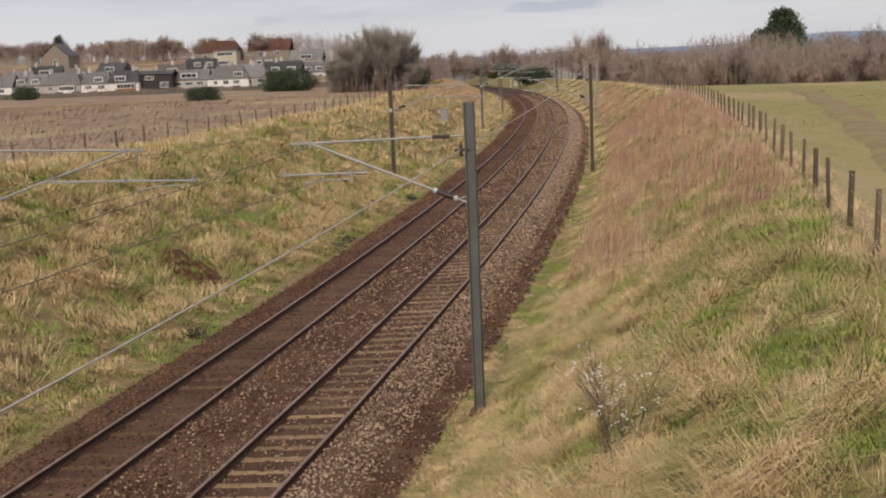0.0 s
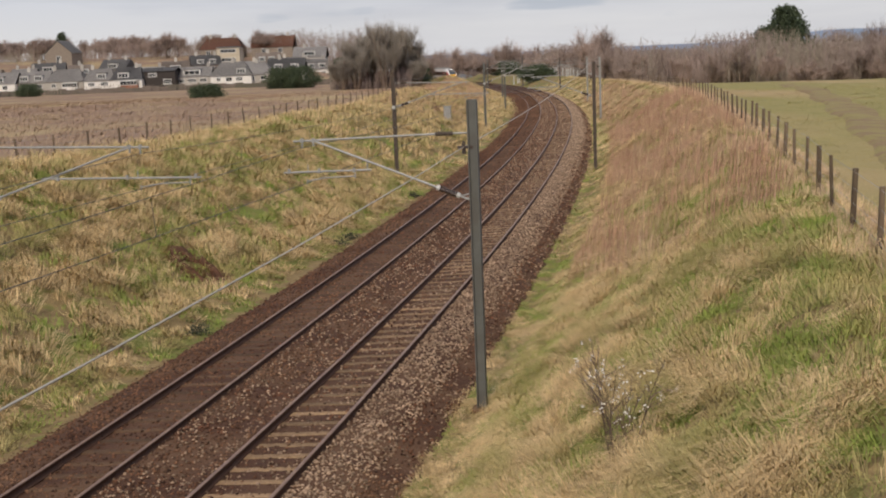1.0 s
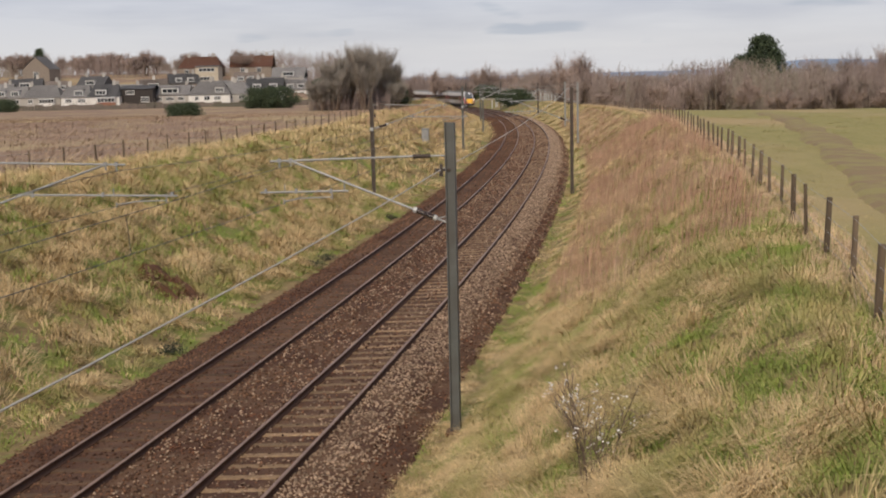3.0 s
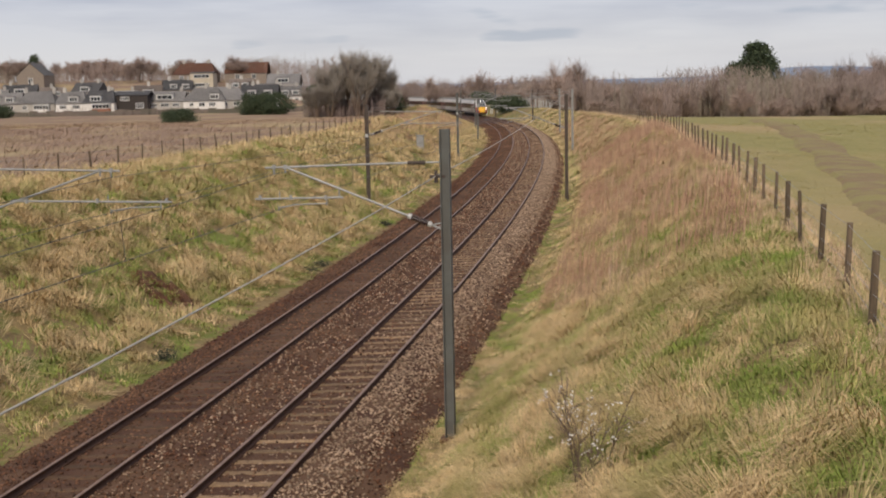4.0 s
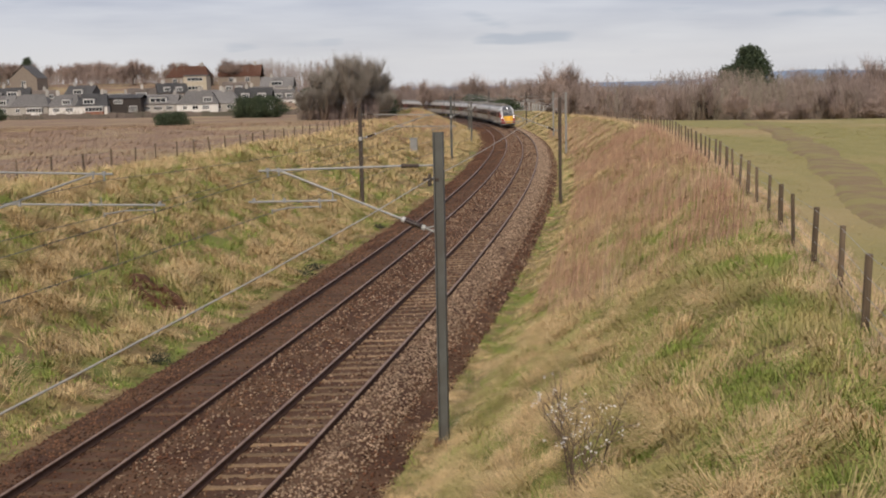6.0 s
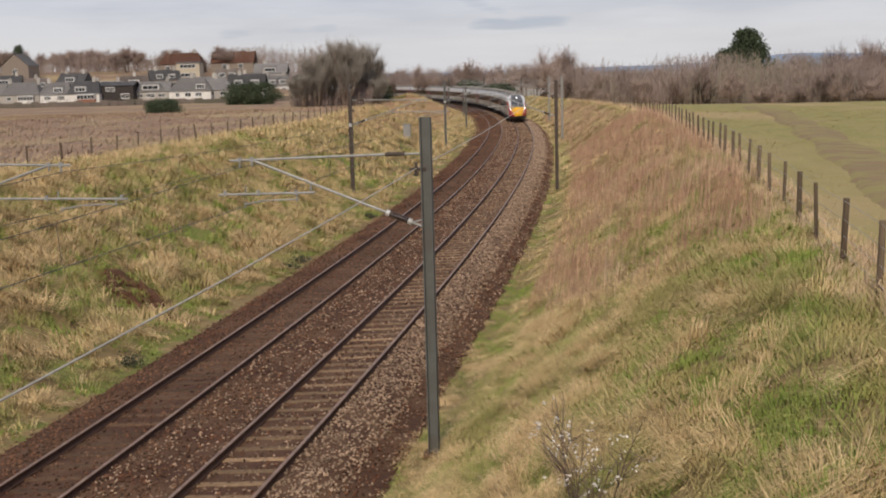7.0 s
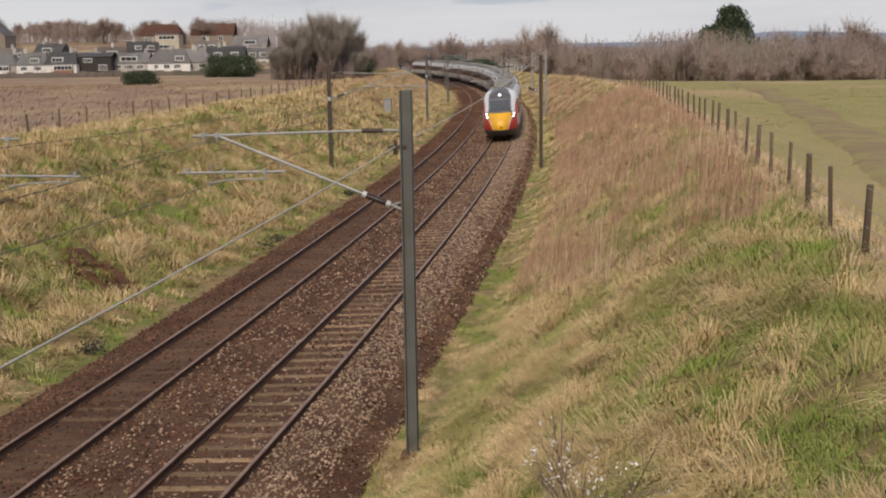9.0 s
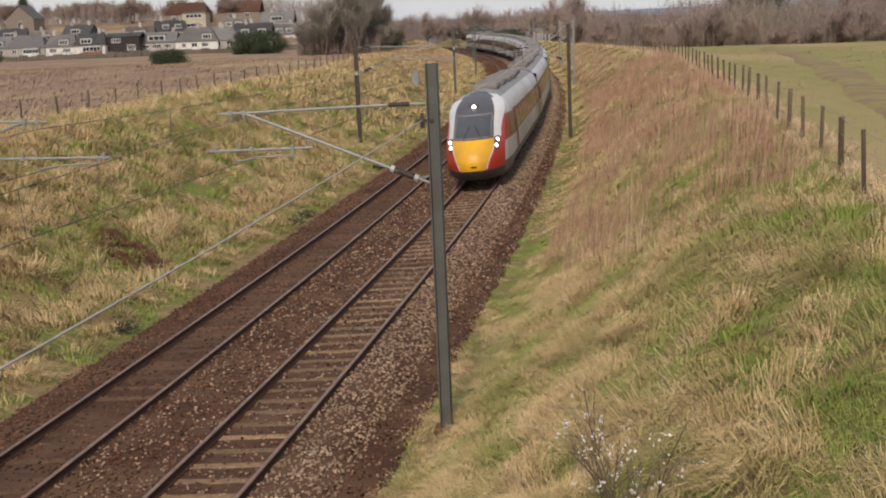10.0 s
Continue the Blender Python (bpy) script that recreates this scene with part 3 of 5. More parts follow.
def build_fence(n, s0, s1, step, height, label, rng_seed, wires, tilt):
    fence = tagged(new("fence"), label, "fence")
    rng = random.Random(rng_seed)
    bm = bmesh.new()
    tube(bm, (0, 0, -0.3), (0, 0, height), 0.047, 0.043, seg=8)
    me = bpy.data.meshes.new("post")
    bm.to_mesh(me)
    bm.free()
    me.materials.append(M["post_wood"])
    places, s = [], s0
    while s < s1:
        x, y, _ = at(s, n + rng.uniform(-0.05, 0.05))
        z = float(land(x, y))
        ob = new("post", me)
        ob.parent = fence
        w = rng.uniform(0.8, 1.25)
        ob.matrix_basis = Matrix.Translation((x, y, z + rng.uniform(-0.04, 0.05))) @ Matrix.Rotation(radians(rng.gauss(0, tilt)), 4, "Y") @ Matrix.Rotation(radians(rng.gauss(0, tilt)), 4, "X") @ Matrix.Diagonal((w, w, 1, 1))
        places.append(Vector((x, y, z)))
        s += step * rng.uniform(0.97, 1.03)
    for h in wires:
        bm = bmesh.new()
        for a, b in zip(places, places[1:]):
            tube(bm, a + Vector((0, 0, h)), b + Vector((0, 0, h)), 0.004, seg=4, caps=False)
        part("wire", bm, M["galv"], fence)
    return fence


build_fence(RIGHT_FENCE, 1.0, 190, 2.72, 1.1, "weathered wooden post and wire fence along the green field", 3, (0.3, 0.55, 0.8, 1.08), 1.2)
build_fence(LEFT_FENCE, 1.0, 215, 3.3, 1.2, "thin wooden post and wire fence on top of the bank", 4, (0.4, 0.8, 1.1), 2.0)


# ---- trees, hedges, far woods ----


def limb_mesh(segments, sides=5):
    """Tapered limbs as one mesh: segments are (a, b, ra, rb)."""
    vs, fs = [], []
    for a, b, ra, rb in segments:
        d = (b - a).normalized()
        u = d.orthogonal().normalized()
        w = d.cross(u)
        k = len(vs)
        for p, r in ((a, ra), (b, rb)):
            for i in range(sides):
                t = 2 * math.pi * i / sides
                vs.append(p + (u * math.cos(t) + w * math.sin(t)) * r)
        for i in range(sides):
            j = (i + 1) % sides
            fs.append((k + i, k + j, k + sides + j, k + sides + i))
    return vs, fs


def bare_tree_data(seed, height, spread, stems, twig_width, twig_len, up=0.55, fork=3, levels=4, first=0.32, lean_most=0.5, per=9, twig_from=None, wild=0.75, stout=1.0):
    """A leafless tree grown by forking: limbs, and twigs as slim triangles."""
    rng = random.Random(seed)
    limbs, twigs = [], []

    def grow(p, d, length, r, level):
        q = p + d * length
        limbs.append((p, q, r, r * 0.68))
        if level >= (levels - 1 if twig_from is None else twig_from):
            for _ in range(per):
                f = rng.uniform(0.1, 1.0)
                o = Vector((rng.gauss(0, 1), rng.gauss(0, 1), rng.gauss(0.5, 0.8))).normalized()
                t = (d * 0.7 + o * wild).normalized() * twig_len * rng.uniform(0.5, 1.2)
                base = p.lerp(q, f)
                s = t.orthogonal().normalized() * twig_width
                s = Matrix.Rotation(rng.uniform(0, 3.14), 3, t.normalized()) @ s
                twigs.append((base - s / 2, base + s / 2, base + t))
                for _ in range(2):
                    b2 = base + t * rng.uniform(0.3, 0.8)
                    o = Vector((rng.gauss(0, 1), rng.gauss(0, 1), rng.gauss(0.4, 0.7))).normalized()
                    t2 = (t.normalized() * 0.6 + o * 0.8) * twig_len * 0.55
                    twigs.append((b2 - s * 0.35, b2 + s * 0.35, b2 + t2))
        if level >= levels:
            return
        jitter = Vector((rng.gauss(0, 0.12), rng.gauss(0, 0.12), 0.05))
        grow(q, (d + jitter).normalized(), length * rng.uniform(0.68, 0.86), r * 0.68, level + 1)
        for _ in range(fork):
            o = Vector((rng.gauss(0, 1), rng.gauss(0, 1), rng.gauss(0, 0.4))).normalized()
            nd = (d * (1 - spread) + o * spread + Vector((0, 0, up * 0.35))).normalized()
            grow(p + d * length * rng.uniform(0.4, 1.0), nd, length * rng.uniform(0.5, 0.78), r * 0.55, level + 1)

    for k in range(stems):
        a = 2 * math.pi * k / max(stems, 1) + rng.uniform(-0.4, 0.4)
        lean = 0.0 if stems == 1 else rng.uniform(0.3, 1.0) * lean_most
        d = Vector((math.cos(a) * lean, math.sin(a) * lean, 1)).normalized()
        grow(Vector((math.cos(a), math.sin(a), 0)) * (0 if stems == 1 else height * 0.02) + Vector((0, 0, -0.3)), d, height * first, (height * 0.018 + 0.03) * stout, 0)
    top = max(max(q.z for _, q, _, _ in limbs), max(c.z for _, _, c in twigs))
    f = height / top
    limbs = [(a * f, b * f, ra, rb) for a, b, ra, rb in limbs]
    twigs = [tuple(v * f for v in t) for t in twigs]
    return limbs, twigs


def tree_thing(name, limbs, twigs, bark, twig, label, group, category="tree"):
    thing = tagged(new(name), label, category, group=group)
    vs, fs = limb_mesh(limbs)
    trunk = array_mesh("trunk", [tuple(v) for v in vs], fs, bark)
    trunk.parent = thing
    v = np.array([[tuple(p) for p in t] for t in twigs]).reshape(-1, 3)
    crown = array_mesh("crown", v, np.arange(len(v)).reshape(-1, 3), twig)
    crown.parent = thing
    return thing


def evergreen(name, seed, height, width, label, flat=0.0, clumps=200, group=""):
    """A dense dark crown of small leaf clumps on a trunk."""
    rng = np.random.default_rng(seed)
    thing = tagged(new(name), label, "tree" if height > 4 else "bush", group=group)
    bm = bmesh.new()
    tube(bm, (0, 0, -0.3), (0, 0, height * 0.7), 0.03 * height, 0.01 * height, seg=7)
    part("trunk", bm, M["bark"], thing)
    cz = rng.uniform(0.06, 0.98, clumps)
    reach = width / 2 * np.where(cz < 0.35, 0.75 + cz * 0.7, (1.02 - cz) ** (0.75 - flat) * 1.25)
    a, r = rng.uniform(0, 6.283, clumps), reach * np.sqrt(rng.uniform(0.1, 1.0, clumps))
    c = np.stack([np.cos(a) * r, np.sin(a) * r, cz * height], 1)
    per = 60
    size = width * 0.085
    d = rng.normal(0, 1, (clumps, per, 3))
    d /= np.linalg.norm(d, axis=2, keepdims=True)
    p = c[:, None] + d * size * rng.uniform(0.5, 1.3, (clumps, per, 1)) * np.array([1.3, 1.3, 0.9])
    t1, t2 = rng.normal(0, 1, p.shape) * size * 0.22, rng.normal(0, 1, p.shape) * size * 0.22
    v = np.stack([p, p + t1, p + t2], 2).reshape(-1, 3)
    crown = array_mesh("crown", v, np.arange(len(v)).reshape(-1, 3), M["needles"])
    crown.parent = thing
    return thing


def place(px, d):
    """A spot on the land at bearing px (in thousandths of the distance to the right) and distance ahead d."""
    x = px / 1000 * d
    return x, d, float(land(x, d))


def build_trees():
    rng = random.Random(21)
    kinds = [tree_thing("bare_tree", *bare_tree_data(30 + i, 10.0, sp, st, 0.045, 1.25, up, 3 if st < 3 else 2, 4, 0.2, 0.4, 6 if st > 1 else 7, 3), M["bark"], M["twig"], "leafless brown woodland tree with fine twigs", "woodland trees")
             for i, (sp, st, up) in enumerate(((0.5, 1, 0.5), (0.58, 1, 0.35), (0.4, 3, 0.7), (0.52, 2, 0.4), (0.38, 4, 0.8), (0.45, 3, 0.6)))]
    first = set()

    def plant(x, y, h, which=None, wide=1.0):
        i = rng.randrange(len(kinds)) if which is None else which
        z = float(land(x, y)) - 0.1
        m = Matrix.Translation((x, y, z)) @ Matrix.Rotation(rng.uniform(0, 6.28), 4, "Z") @ Matrix.Diagonal((h / 10 * wide, h / 10 * wide, h / 10, 1))
        if i not in first:
            first.add(i)
            kinds[i].matrix_basis = m
        else:
            ob = copy_thing(kinds[i], Matrix.Identity(4))
            ob.matrix_basis = m

    # the wood beyond the green field
    for k in range(95):
        y = rng.uniform(245, 330)
        x = rng.uniform(0.098, 0.50) * y
        plant(x, y, (7.4 - float(land(x, y))) * rng.uniform(0.72, 1.08) + (rng.uniform(1, 4.0) if k % 6 == 0 else 0), wide=0.85)
    for px, d, top in ((330, 300, 12.5), (352, 305, 14.0), (362, 300, 13.0), (295, 310, 11.0), (303, 308, 10.5), (420, 300, 12.0)):
        x, y, z = place(px, d)
        plant(x, y, top - z, which=rng.choice((0, 1, 3)), wide=0.9)
    for k in range(16):
        y = rng.uniform(232, 262)
        x = rng.uniform(0.105, 0.50) * y
        plant(x, y, (3.5 - float(land(x, y))) * rng.uniform(0.7, 1.15), which=rng.choice((2, 4, 5)), wide=1.5)
    # trees between the railway and the wood, and behind the curve
    for px, d, h, wide in ((-8, 330, 9.0, 0.9), (30, 360, 11.0, 1.2), (42, 370, 10, 1.3), (62, 390, 9.5, 1.2), (84, 350, 9, 1.2), (96, 340, 10, 1.1), (105, 300, 12.5, 1.1), (112, 290, 12.5, 1.2), (-38, 380, 8, 1.2), (-22, 400, 8.5, 1.2), (8, 420, 9, 1.3), (20, 410, 9.5, 1.2), (52, 420, 9, 1.3), (74, 410, 9, 1.3), (-30, 330, 6, 1.3), (0, 360, 6, 1.3), (14, 340, 5.5, 1.4), (70, 320, 6, 1.3), (88, 300, 7, 1.2)):
        x, y, z = place(px, d)
        plant(x, y, h + 0.6 - z, wide=wide * 0.8)
    for _ in range(28):
        d = rng.uniform(340, 460)
        x, y, _ = place(rng.uniform(-50, 100), d)
        plant(x, y, rng.uniform(5.5, 9.0) - float(land(x, y)), wide=1.1)
    # the tall clump beside the houses
    willow = tree_thing("bare_tree", *bare_tree_data(77, 12.5, 0.36, 9, 0.04, 1.5, 1.5, 2, 4, 0.2, 0.6, 8, 1, 0.4, 0.55), M["bark"], M["twig_pale"], "large leafless multi-stemmed willow at the field edge", "willow clump")
    for i, (px, d, h, w) in enumerate(((-66, 250, 15.3, 0.8), (-55, 258, 14.6, 0.75), (-78, 255, 14.0, 0.8), (-90, 250, 12.0, 0.9), (-45, 262, 11.5, 0.85), (-102, 248, 7.5, 1.2), (-40, 255, 6.5, 1.1))):
        x, y, z = place(px, d)
        m = Matrix.Translation((x, y, z - 0.1)) @ Matrix.Rotation(i * 1.9, 4, "Z") @ Matrix.Diagonal((h / 12.5 * w, h / 12.5 * w, h / 12.5, 1))
        ob = willow if i == 0 else copy_thing(willow, Matrix.Identity(4))
        ob.matrix_basis = m
    # the ridge of trees behind the houses
    for k in range(62):
        d = rng.uniform(450, 520)
        x = rng.uniform(-0.43, -0.085) * d
        plant(x, d, rng.uniform(6.5, 11.0), which=rng.choice((0, 2, 3, 4, 5)), wide=1.3)
    # evergreens
    for name, seed, h, w, px, d, fl, lab in (
        ("pine_tree", 1, 20.5, 16.5, 258, 300, 0.03, "broad dark green pine standing above the bare wood"),
        ("pine_tree", 2, 16.0, 14.0, 243, 303, 0.1, "dark green pine beside a taller one in the wood"),
        ("evergreen_tree", 3, 10.5, 5.5, 93, 350, 0.1, "rounded dark evergreen tree among bare trees"),
        ("evergreen_tree", 4, 9.0, 5.0, 53, 380, 0.1, "dark evergreen tree in the far tree line"),
        ("evergreen_tree", 5, 9.5, 5.0, 145, 300, 0.0, "small pointed evergreen at the edge of the wood"),
        ("evergreen_tree", 6, 10.5, 7.0, -329, 460, 0.2, "dark pine above the house roofs"),
        ("evergreen_tree", 7, 7.0, 8.0, -102, 330, 0.2, "dark evergreen tree beside the willow clump"),
        ("evergreen_bush", 8, 3.2, 8.0, 57, 275, 0.45, "dark low evergreen bush beside the far curve"),
        ("evergreen_bush", 9, 2.4, 6.0, -214, 212, 0.45, "low dark bush in the rough field"),
        ("evergreen_bush", 10, 5.0, 9.5, -137, 300, 0.5, "clipped dark green hedge by the houses"),
        ("evergreen_bush", 11, 5.0, 9.5, -149, 302, 0.5, "clipped dark green hedge by the houses"),
        ("evergreen_bush", 12, 4.0, 9.0, -46, 270, 0.45, "dark green scrub beside the railway"),
        ("evergreen_bush", 13, 3.2, 7.0, -360, 330, 0.45, "dark garden hedge in front of a house"),
        ("evergreen_bush", 14, 6.0, 10.0, -12, 430, 0.45, "dark green scrub under the far trees"),
        ("evergreen_bush", 15, 4.0, 9.0, 34, 345, 0.45, "dark green scrub behind the curve"),
    ):
        ob = evergreen(name, seed, h, w, lab, fl, 420 if h > 12 else 170)
        ob.location = Vector(place(px, d)) - Vector((0, 0, 0.1))


build_trees()


def build_thicket(name, count, px0, px1, d0, d1, low, high, label, seed, mat="thicket", twigs=20):
    """A dense stand of thin upright stems with fine side twigs; low and high bound the height of its tops above sea level zero."""
    rng = np.random.default_rng(seed)
    d = rng.uniform(d0, d1, count)
    x = rng.uniform(px0, px1, count) / 1000 * d
    z = land(x, d) - 0.2
    roll = 0.5 + 0.25 * np.sin(x * 0.21 + seed) + 0.25 * np.sin(x * 0.083 + 2 * seed)
    top = low + (high - low) * np.clip(roll + rng.normal(0, 0.28, count), 0, 1.15)
    h = np.maximum(top - z, 1.5)
    base = np.stack([x, d, z], 1)
    lean = rng.normal(0, 0.05, (count, 2))
    tip = base + np.stack([lean[:, 0] * h, lean[:, 1] * h, h], 1)
    w = np.stack([np.full(count, 0.05), np.zeros(count), np.zeros(count)], 1)
    tris = [np.stack([base - w, base + w, tip], 1)]
    for k in range(twigs):
        f = rng.uniform(0.15, 0.98, (count, 1))
        p = base + (tip - base) * f
        ln = h[:, None] * rng.uniform(0.1, 0.24, (count, 1)) * (1.15 - f * 0.6)
        a = rng.uniform(0, 6.283, count)
        o = np.stack([np.cos(a) * 0.6, np.sin(a) * 0.6, rng.uniform(0.3, 1.2, count)], 1) * ln
        v = np.stack([np.full(count, 0.035), np.zeros(count), rng.normal(0, 0.02, count)], 1)
        tris.append(np.stack([p - v, p + v, p + o], 1))
    v = np.concatenate(tris).reshape(-1, 3)
    ob = array_mesh(name, v, np.arange(len(v)).reshape(-1, 3), M[mat])
    return tagged(ob, label, "woodland", kind="stuff")


def build_thickets():
    build_thicket("far_wood", 5200, 98, 520, 246, 325, 3.5, 8.2, "dense leafless brown wood beyond the green field", 1)
    build_thicket("far_wood", 2600, -50, 105, 372, 430, 2.5, 7.6, "leafless trees and scrub behind the railway curve", 2)
    build_thicket("far_wood", 3000, -440, -85, 448, 520, 12.0, 17.0, "leafless brown trees along the ridge behind the houses", 3)
    build_thicket("willow_scrub", 700, -112, -46, 250, 264, 1.6, 4.2, "leafless scrub round the willow stems", 4, "thicket", 24)
    build_thicket("garden_scrub", 500, -440, -95, 345, 352, 0.2, 1.8, "low leafless garden shrubs before the houses", 5, "thicket", 12)


build_thickets()


def build_blossom_bush():
    """The flowering blackthorn on the near bank."""
    bush = tagged(new("blackthorn_bush"), "thin bare blackthorn bush with white blossom on the bank", "bush")
    limbs, twigs = bare_tree_data(5, 1.95, 0.42, 3, 0.007, 0.24, 0.6, 2, 2, 0.3, 0.2, 5, 1)
    vs, fs = limb_mesh([(a, b, max(ra * 0.17, 0.005), max(rb * 0.17, 0.003)) for a, b, ra, rb in limbs])
    ob = array_mesh("stem", [tuple(v) for v in vs], fs, M["bark"])
    ob.parent = bush
    v = np.array([[tuple(p) for p in t] for t in twigs]).reshape(-1, 3)
    ob = array_mesh("twig_growth", v, np.arange(len(v)).reshape(-1, 3), M["bark"])
    ob.parent = bush
    rng = np.random.default_rng(9)
    pick = np.array([tuple(t[2]) for t in twigs if t[2].z > 0.7])
    pick = pick[rng.uniform(0, 1, len(pick)) < 0.17]
    c = np.repeat(pick, 5, 0) + rng.normal(0, 0.02, (len(pick) * 5, 3))
    a, b = rng.normal(0, 0.0075, c.shape), rng.normal(0, 0.0075, c.shape)
    v = np.stack([c - a, c - b, c + a, c + b], 1).reshape(-1, 3)
    ob = array_mesh("blossom", v, np.arange(len(v)).reshape(-1, 4), M["petal"])
    ob.parent = bush
    ob["label"] = "small white flowers"
    x, y, _ = at(2.5, 6.78)
    bush.location = (x, y, float(land(x, y)) - 0.05)


build_blossom_bush()


def build_far_hills():
    xs = np.linspace(-2600, 2600, 120)
    h = -2 + 28 * smooth_step(650, 1100, xs) * (0.85 + 0.15 * np.sin(xs / 130)) + 5 * np.sin(xs / 420) ** 2
    v = np.concatenate([np.stack([xs, np.full(120, y), z], 1) for y, z in ((3300, np.full(120, -12.0)), (3500, h), (3900, np.full(120, -12.0)))])
    i = np.arange(119)
    f = np.concatenate([np.stack([i + a, i + 1 + a, i + 1 + a + 120, i + a + 120], 1) for a in (0, 120)])
    # the hills' pale blue is haze put into the base colour
    tagged(array_mesh("far_hills", v, f, M["haze_hill"], smooth=True), "hills on the far horizon with blue haze put into their colour", "hills", kind="structure")


build_far_hills()


# ---- houses ----


def window_part(parent, x, y, z, w, h, bars=1):
    """A white frame with each pane of glass set in it."""
    bm = bmesh.new()
    box(bm, x - w / 2, y - 0.06, z, x + w / 2, y + 0.02, z + h, 0.015)
    win = part("window", bm, M["white_paint"], parent)
    t, step = 0.13, w / (bars + 1)
    for k in range(bars + 1):
        bm = bmesh.new()
        x0 = x - w / 2 + step * k
        box(bm, x0 + t * (0.5 if k else 1.0), y - 0.064, z + t, x0 + step - t * (0.5 if k < bars else 1.0), y - 0.05, z + h - t)
        part("pane", bm, M["glass_dark"], win)
    return win


def build_house(px, d, w, depth, eaves, ridge, wall, roof, label, hip=0.0, dormers=(), windows=(), chimneys=(0.3,), bay=None, turn=0.0, lift=1.1, gable_front=False):
    """A house whose front faces -y; roof ridge along x (or along y with gable_front)."""
    house = tagged(new("house"), label, "house", group="houses of the village")
    x, y, z = place(px, d)
    house.matrix_basis = Matrix.Translation((x, y, z - 0.15 + lift)) @ Matrix.Rotation(radians(turn), 4, "Z")
    hw = w / 2
    bm = bmesh.new()
    box(bm, -hw, 0, -1.5, hw, depth, eaves)
    body = part("wall", bm, M[wall], house)
    o, e = 0.35, eaves - 0.08
    bm = bmesh.new()
    if gable_front:
        p = [(-hw - o, -o, e), (-hw - o, depth + o, e), (hw + o, depth + o, e), (hw + o, -o, e), (0, -o, ridge), (0, depth + o, ridge)]
        faces = [(0, 1, 5, 4), (3, 4, 5, 2)]
        g = bmesh.new()
        vs = [g.verts.new(q) for q in ((-hw, 0.01, eaves), (hw, 0.01, eaves), (0, 0.01, ridge - 0.25), (-hw, 0.3, eaves), (hw, 0.3, eaves), (0, 0.3, ridge - 0.25))]
        for f in ((0, 1, 2), (3, 5, 4), (0, 2, 5, 3), (1, 4, 5, 2), (0, 3, 4, 1)):
            g.faces.new([vs[i] for i in f])
        part("gable", g, M[wall], house)
    else:
        hp = hip * hw
        p = [(-hw - o, -o, e), (hw + o, -o, e), (hw + o, depth + o, e), (-hw - o, depth + o, e), (-hw - o + hp, depth / 2, ridge), (hw + o - hp, depth / 2, ridge)]
        faces = [(0, 1, 5, 4), (2, 3, 4, 5), (0, 4, 3), (1, 2, 5)]
    vs = [bm.verts.new(q) for q in p]
    for f in faces:
        bm.faces.new([vs[i] for i in f])
    bmesh.ops.solidify(bm, geom=bm.faces[:], thickness=0.12)
    top = part("roof", bm, M[roof], house)
    for f in chimneys:
        bm = bmesh.new()
        cx = -hw + f * w
        box(bm, cx - 0.45, depth / 2 - 0.35, ridge - 0.8, cx + 0.45, depth / 2 + 0.35, ridge + 1.0)
        for k in (-0.2, 0.2):
            tube(bm, (cx + k, depth / 2, ridge + 1.0), (cx + k, depth / 2, ridge + 1.35), 0.12, seg=6)
        part("chimney", bm, M["render_grey"], top)
    for f, dw in dormers:
        cx = -hw + f * w
        z0, z1 = eaves + 0.35, min(ridge - 0.25, eaves + 2.0)
        yf = depth / 2 * (z0 - eaves) / (ridge - eaves)
        bm = bmesh.new()
        box(bm, cx - dw / 2, yf, z0 - 0.2, cx + dw / 2, depth / 2, z1)
        dorm = part("dormer", bm, M["white_wall"], house, "flat-roofed white dormer")
        window_part(dorm, cx, yf - 0.01, z0 + 0.15, dw * 0.92, z1 - z0 - 0.35, 2)
        bm = bmesh.new()
        box(bm, cx - dw / 2 - 0.15, yf - 0.2, z1, cx + dw / 2 + 0.15, depth / 2, z1 + 0.14)
        part("dormer_roof", bm, M["slate_dark"], dorm)
    for f, z0, ww, wh in windows:
        window_part(house, -hw + f * w, -0.01, z0, ww, wh, 1 if ww < 2 else 3)
    if bay:
        f, bw, bmat = bay
        cx = -hw + f * w
        bm = bmesh.new()
        box(bm, cx - bw / 2, -1.1, -1.5, cx + bw / 2, 0, 0.9)
        b = part("bay", bm, M[bmat], house)
        window_part(b, cx, -1.06, 0.9, bw * 0.98, 1.3, 4)
        bm = bmesh.new()
        box(bm, cx - bw / 2 - 0.1, -1.2, 2.2, cx + bw / 2 + 0.1, 0, 2.35)
        part("bay_roof", bm, M["white_paint"], b)
    return house


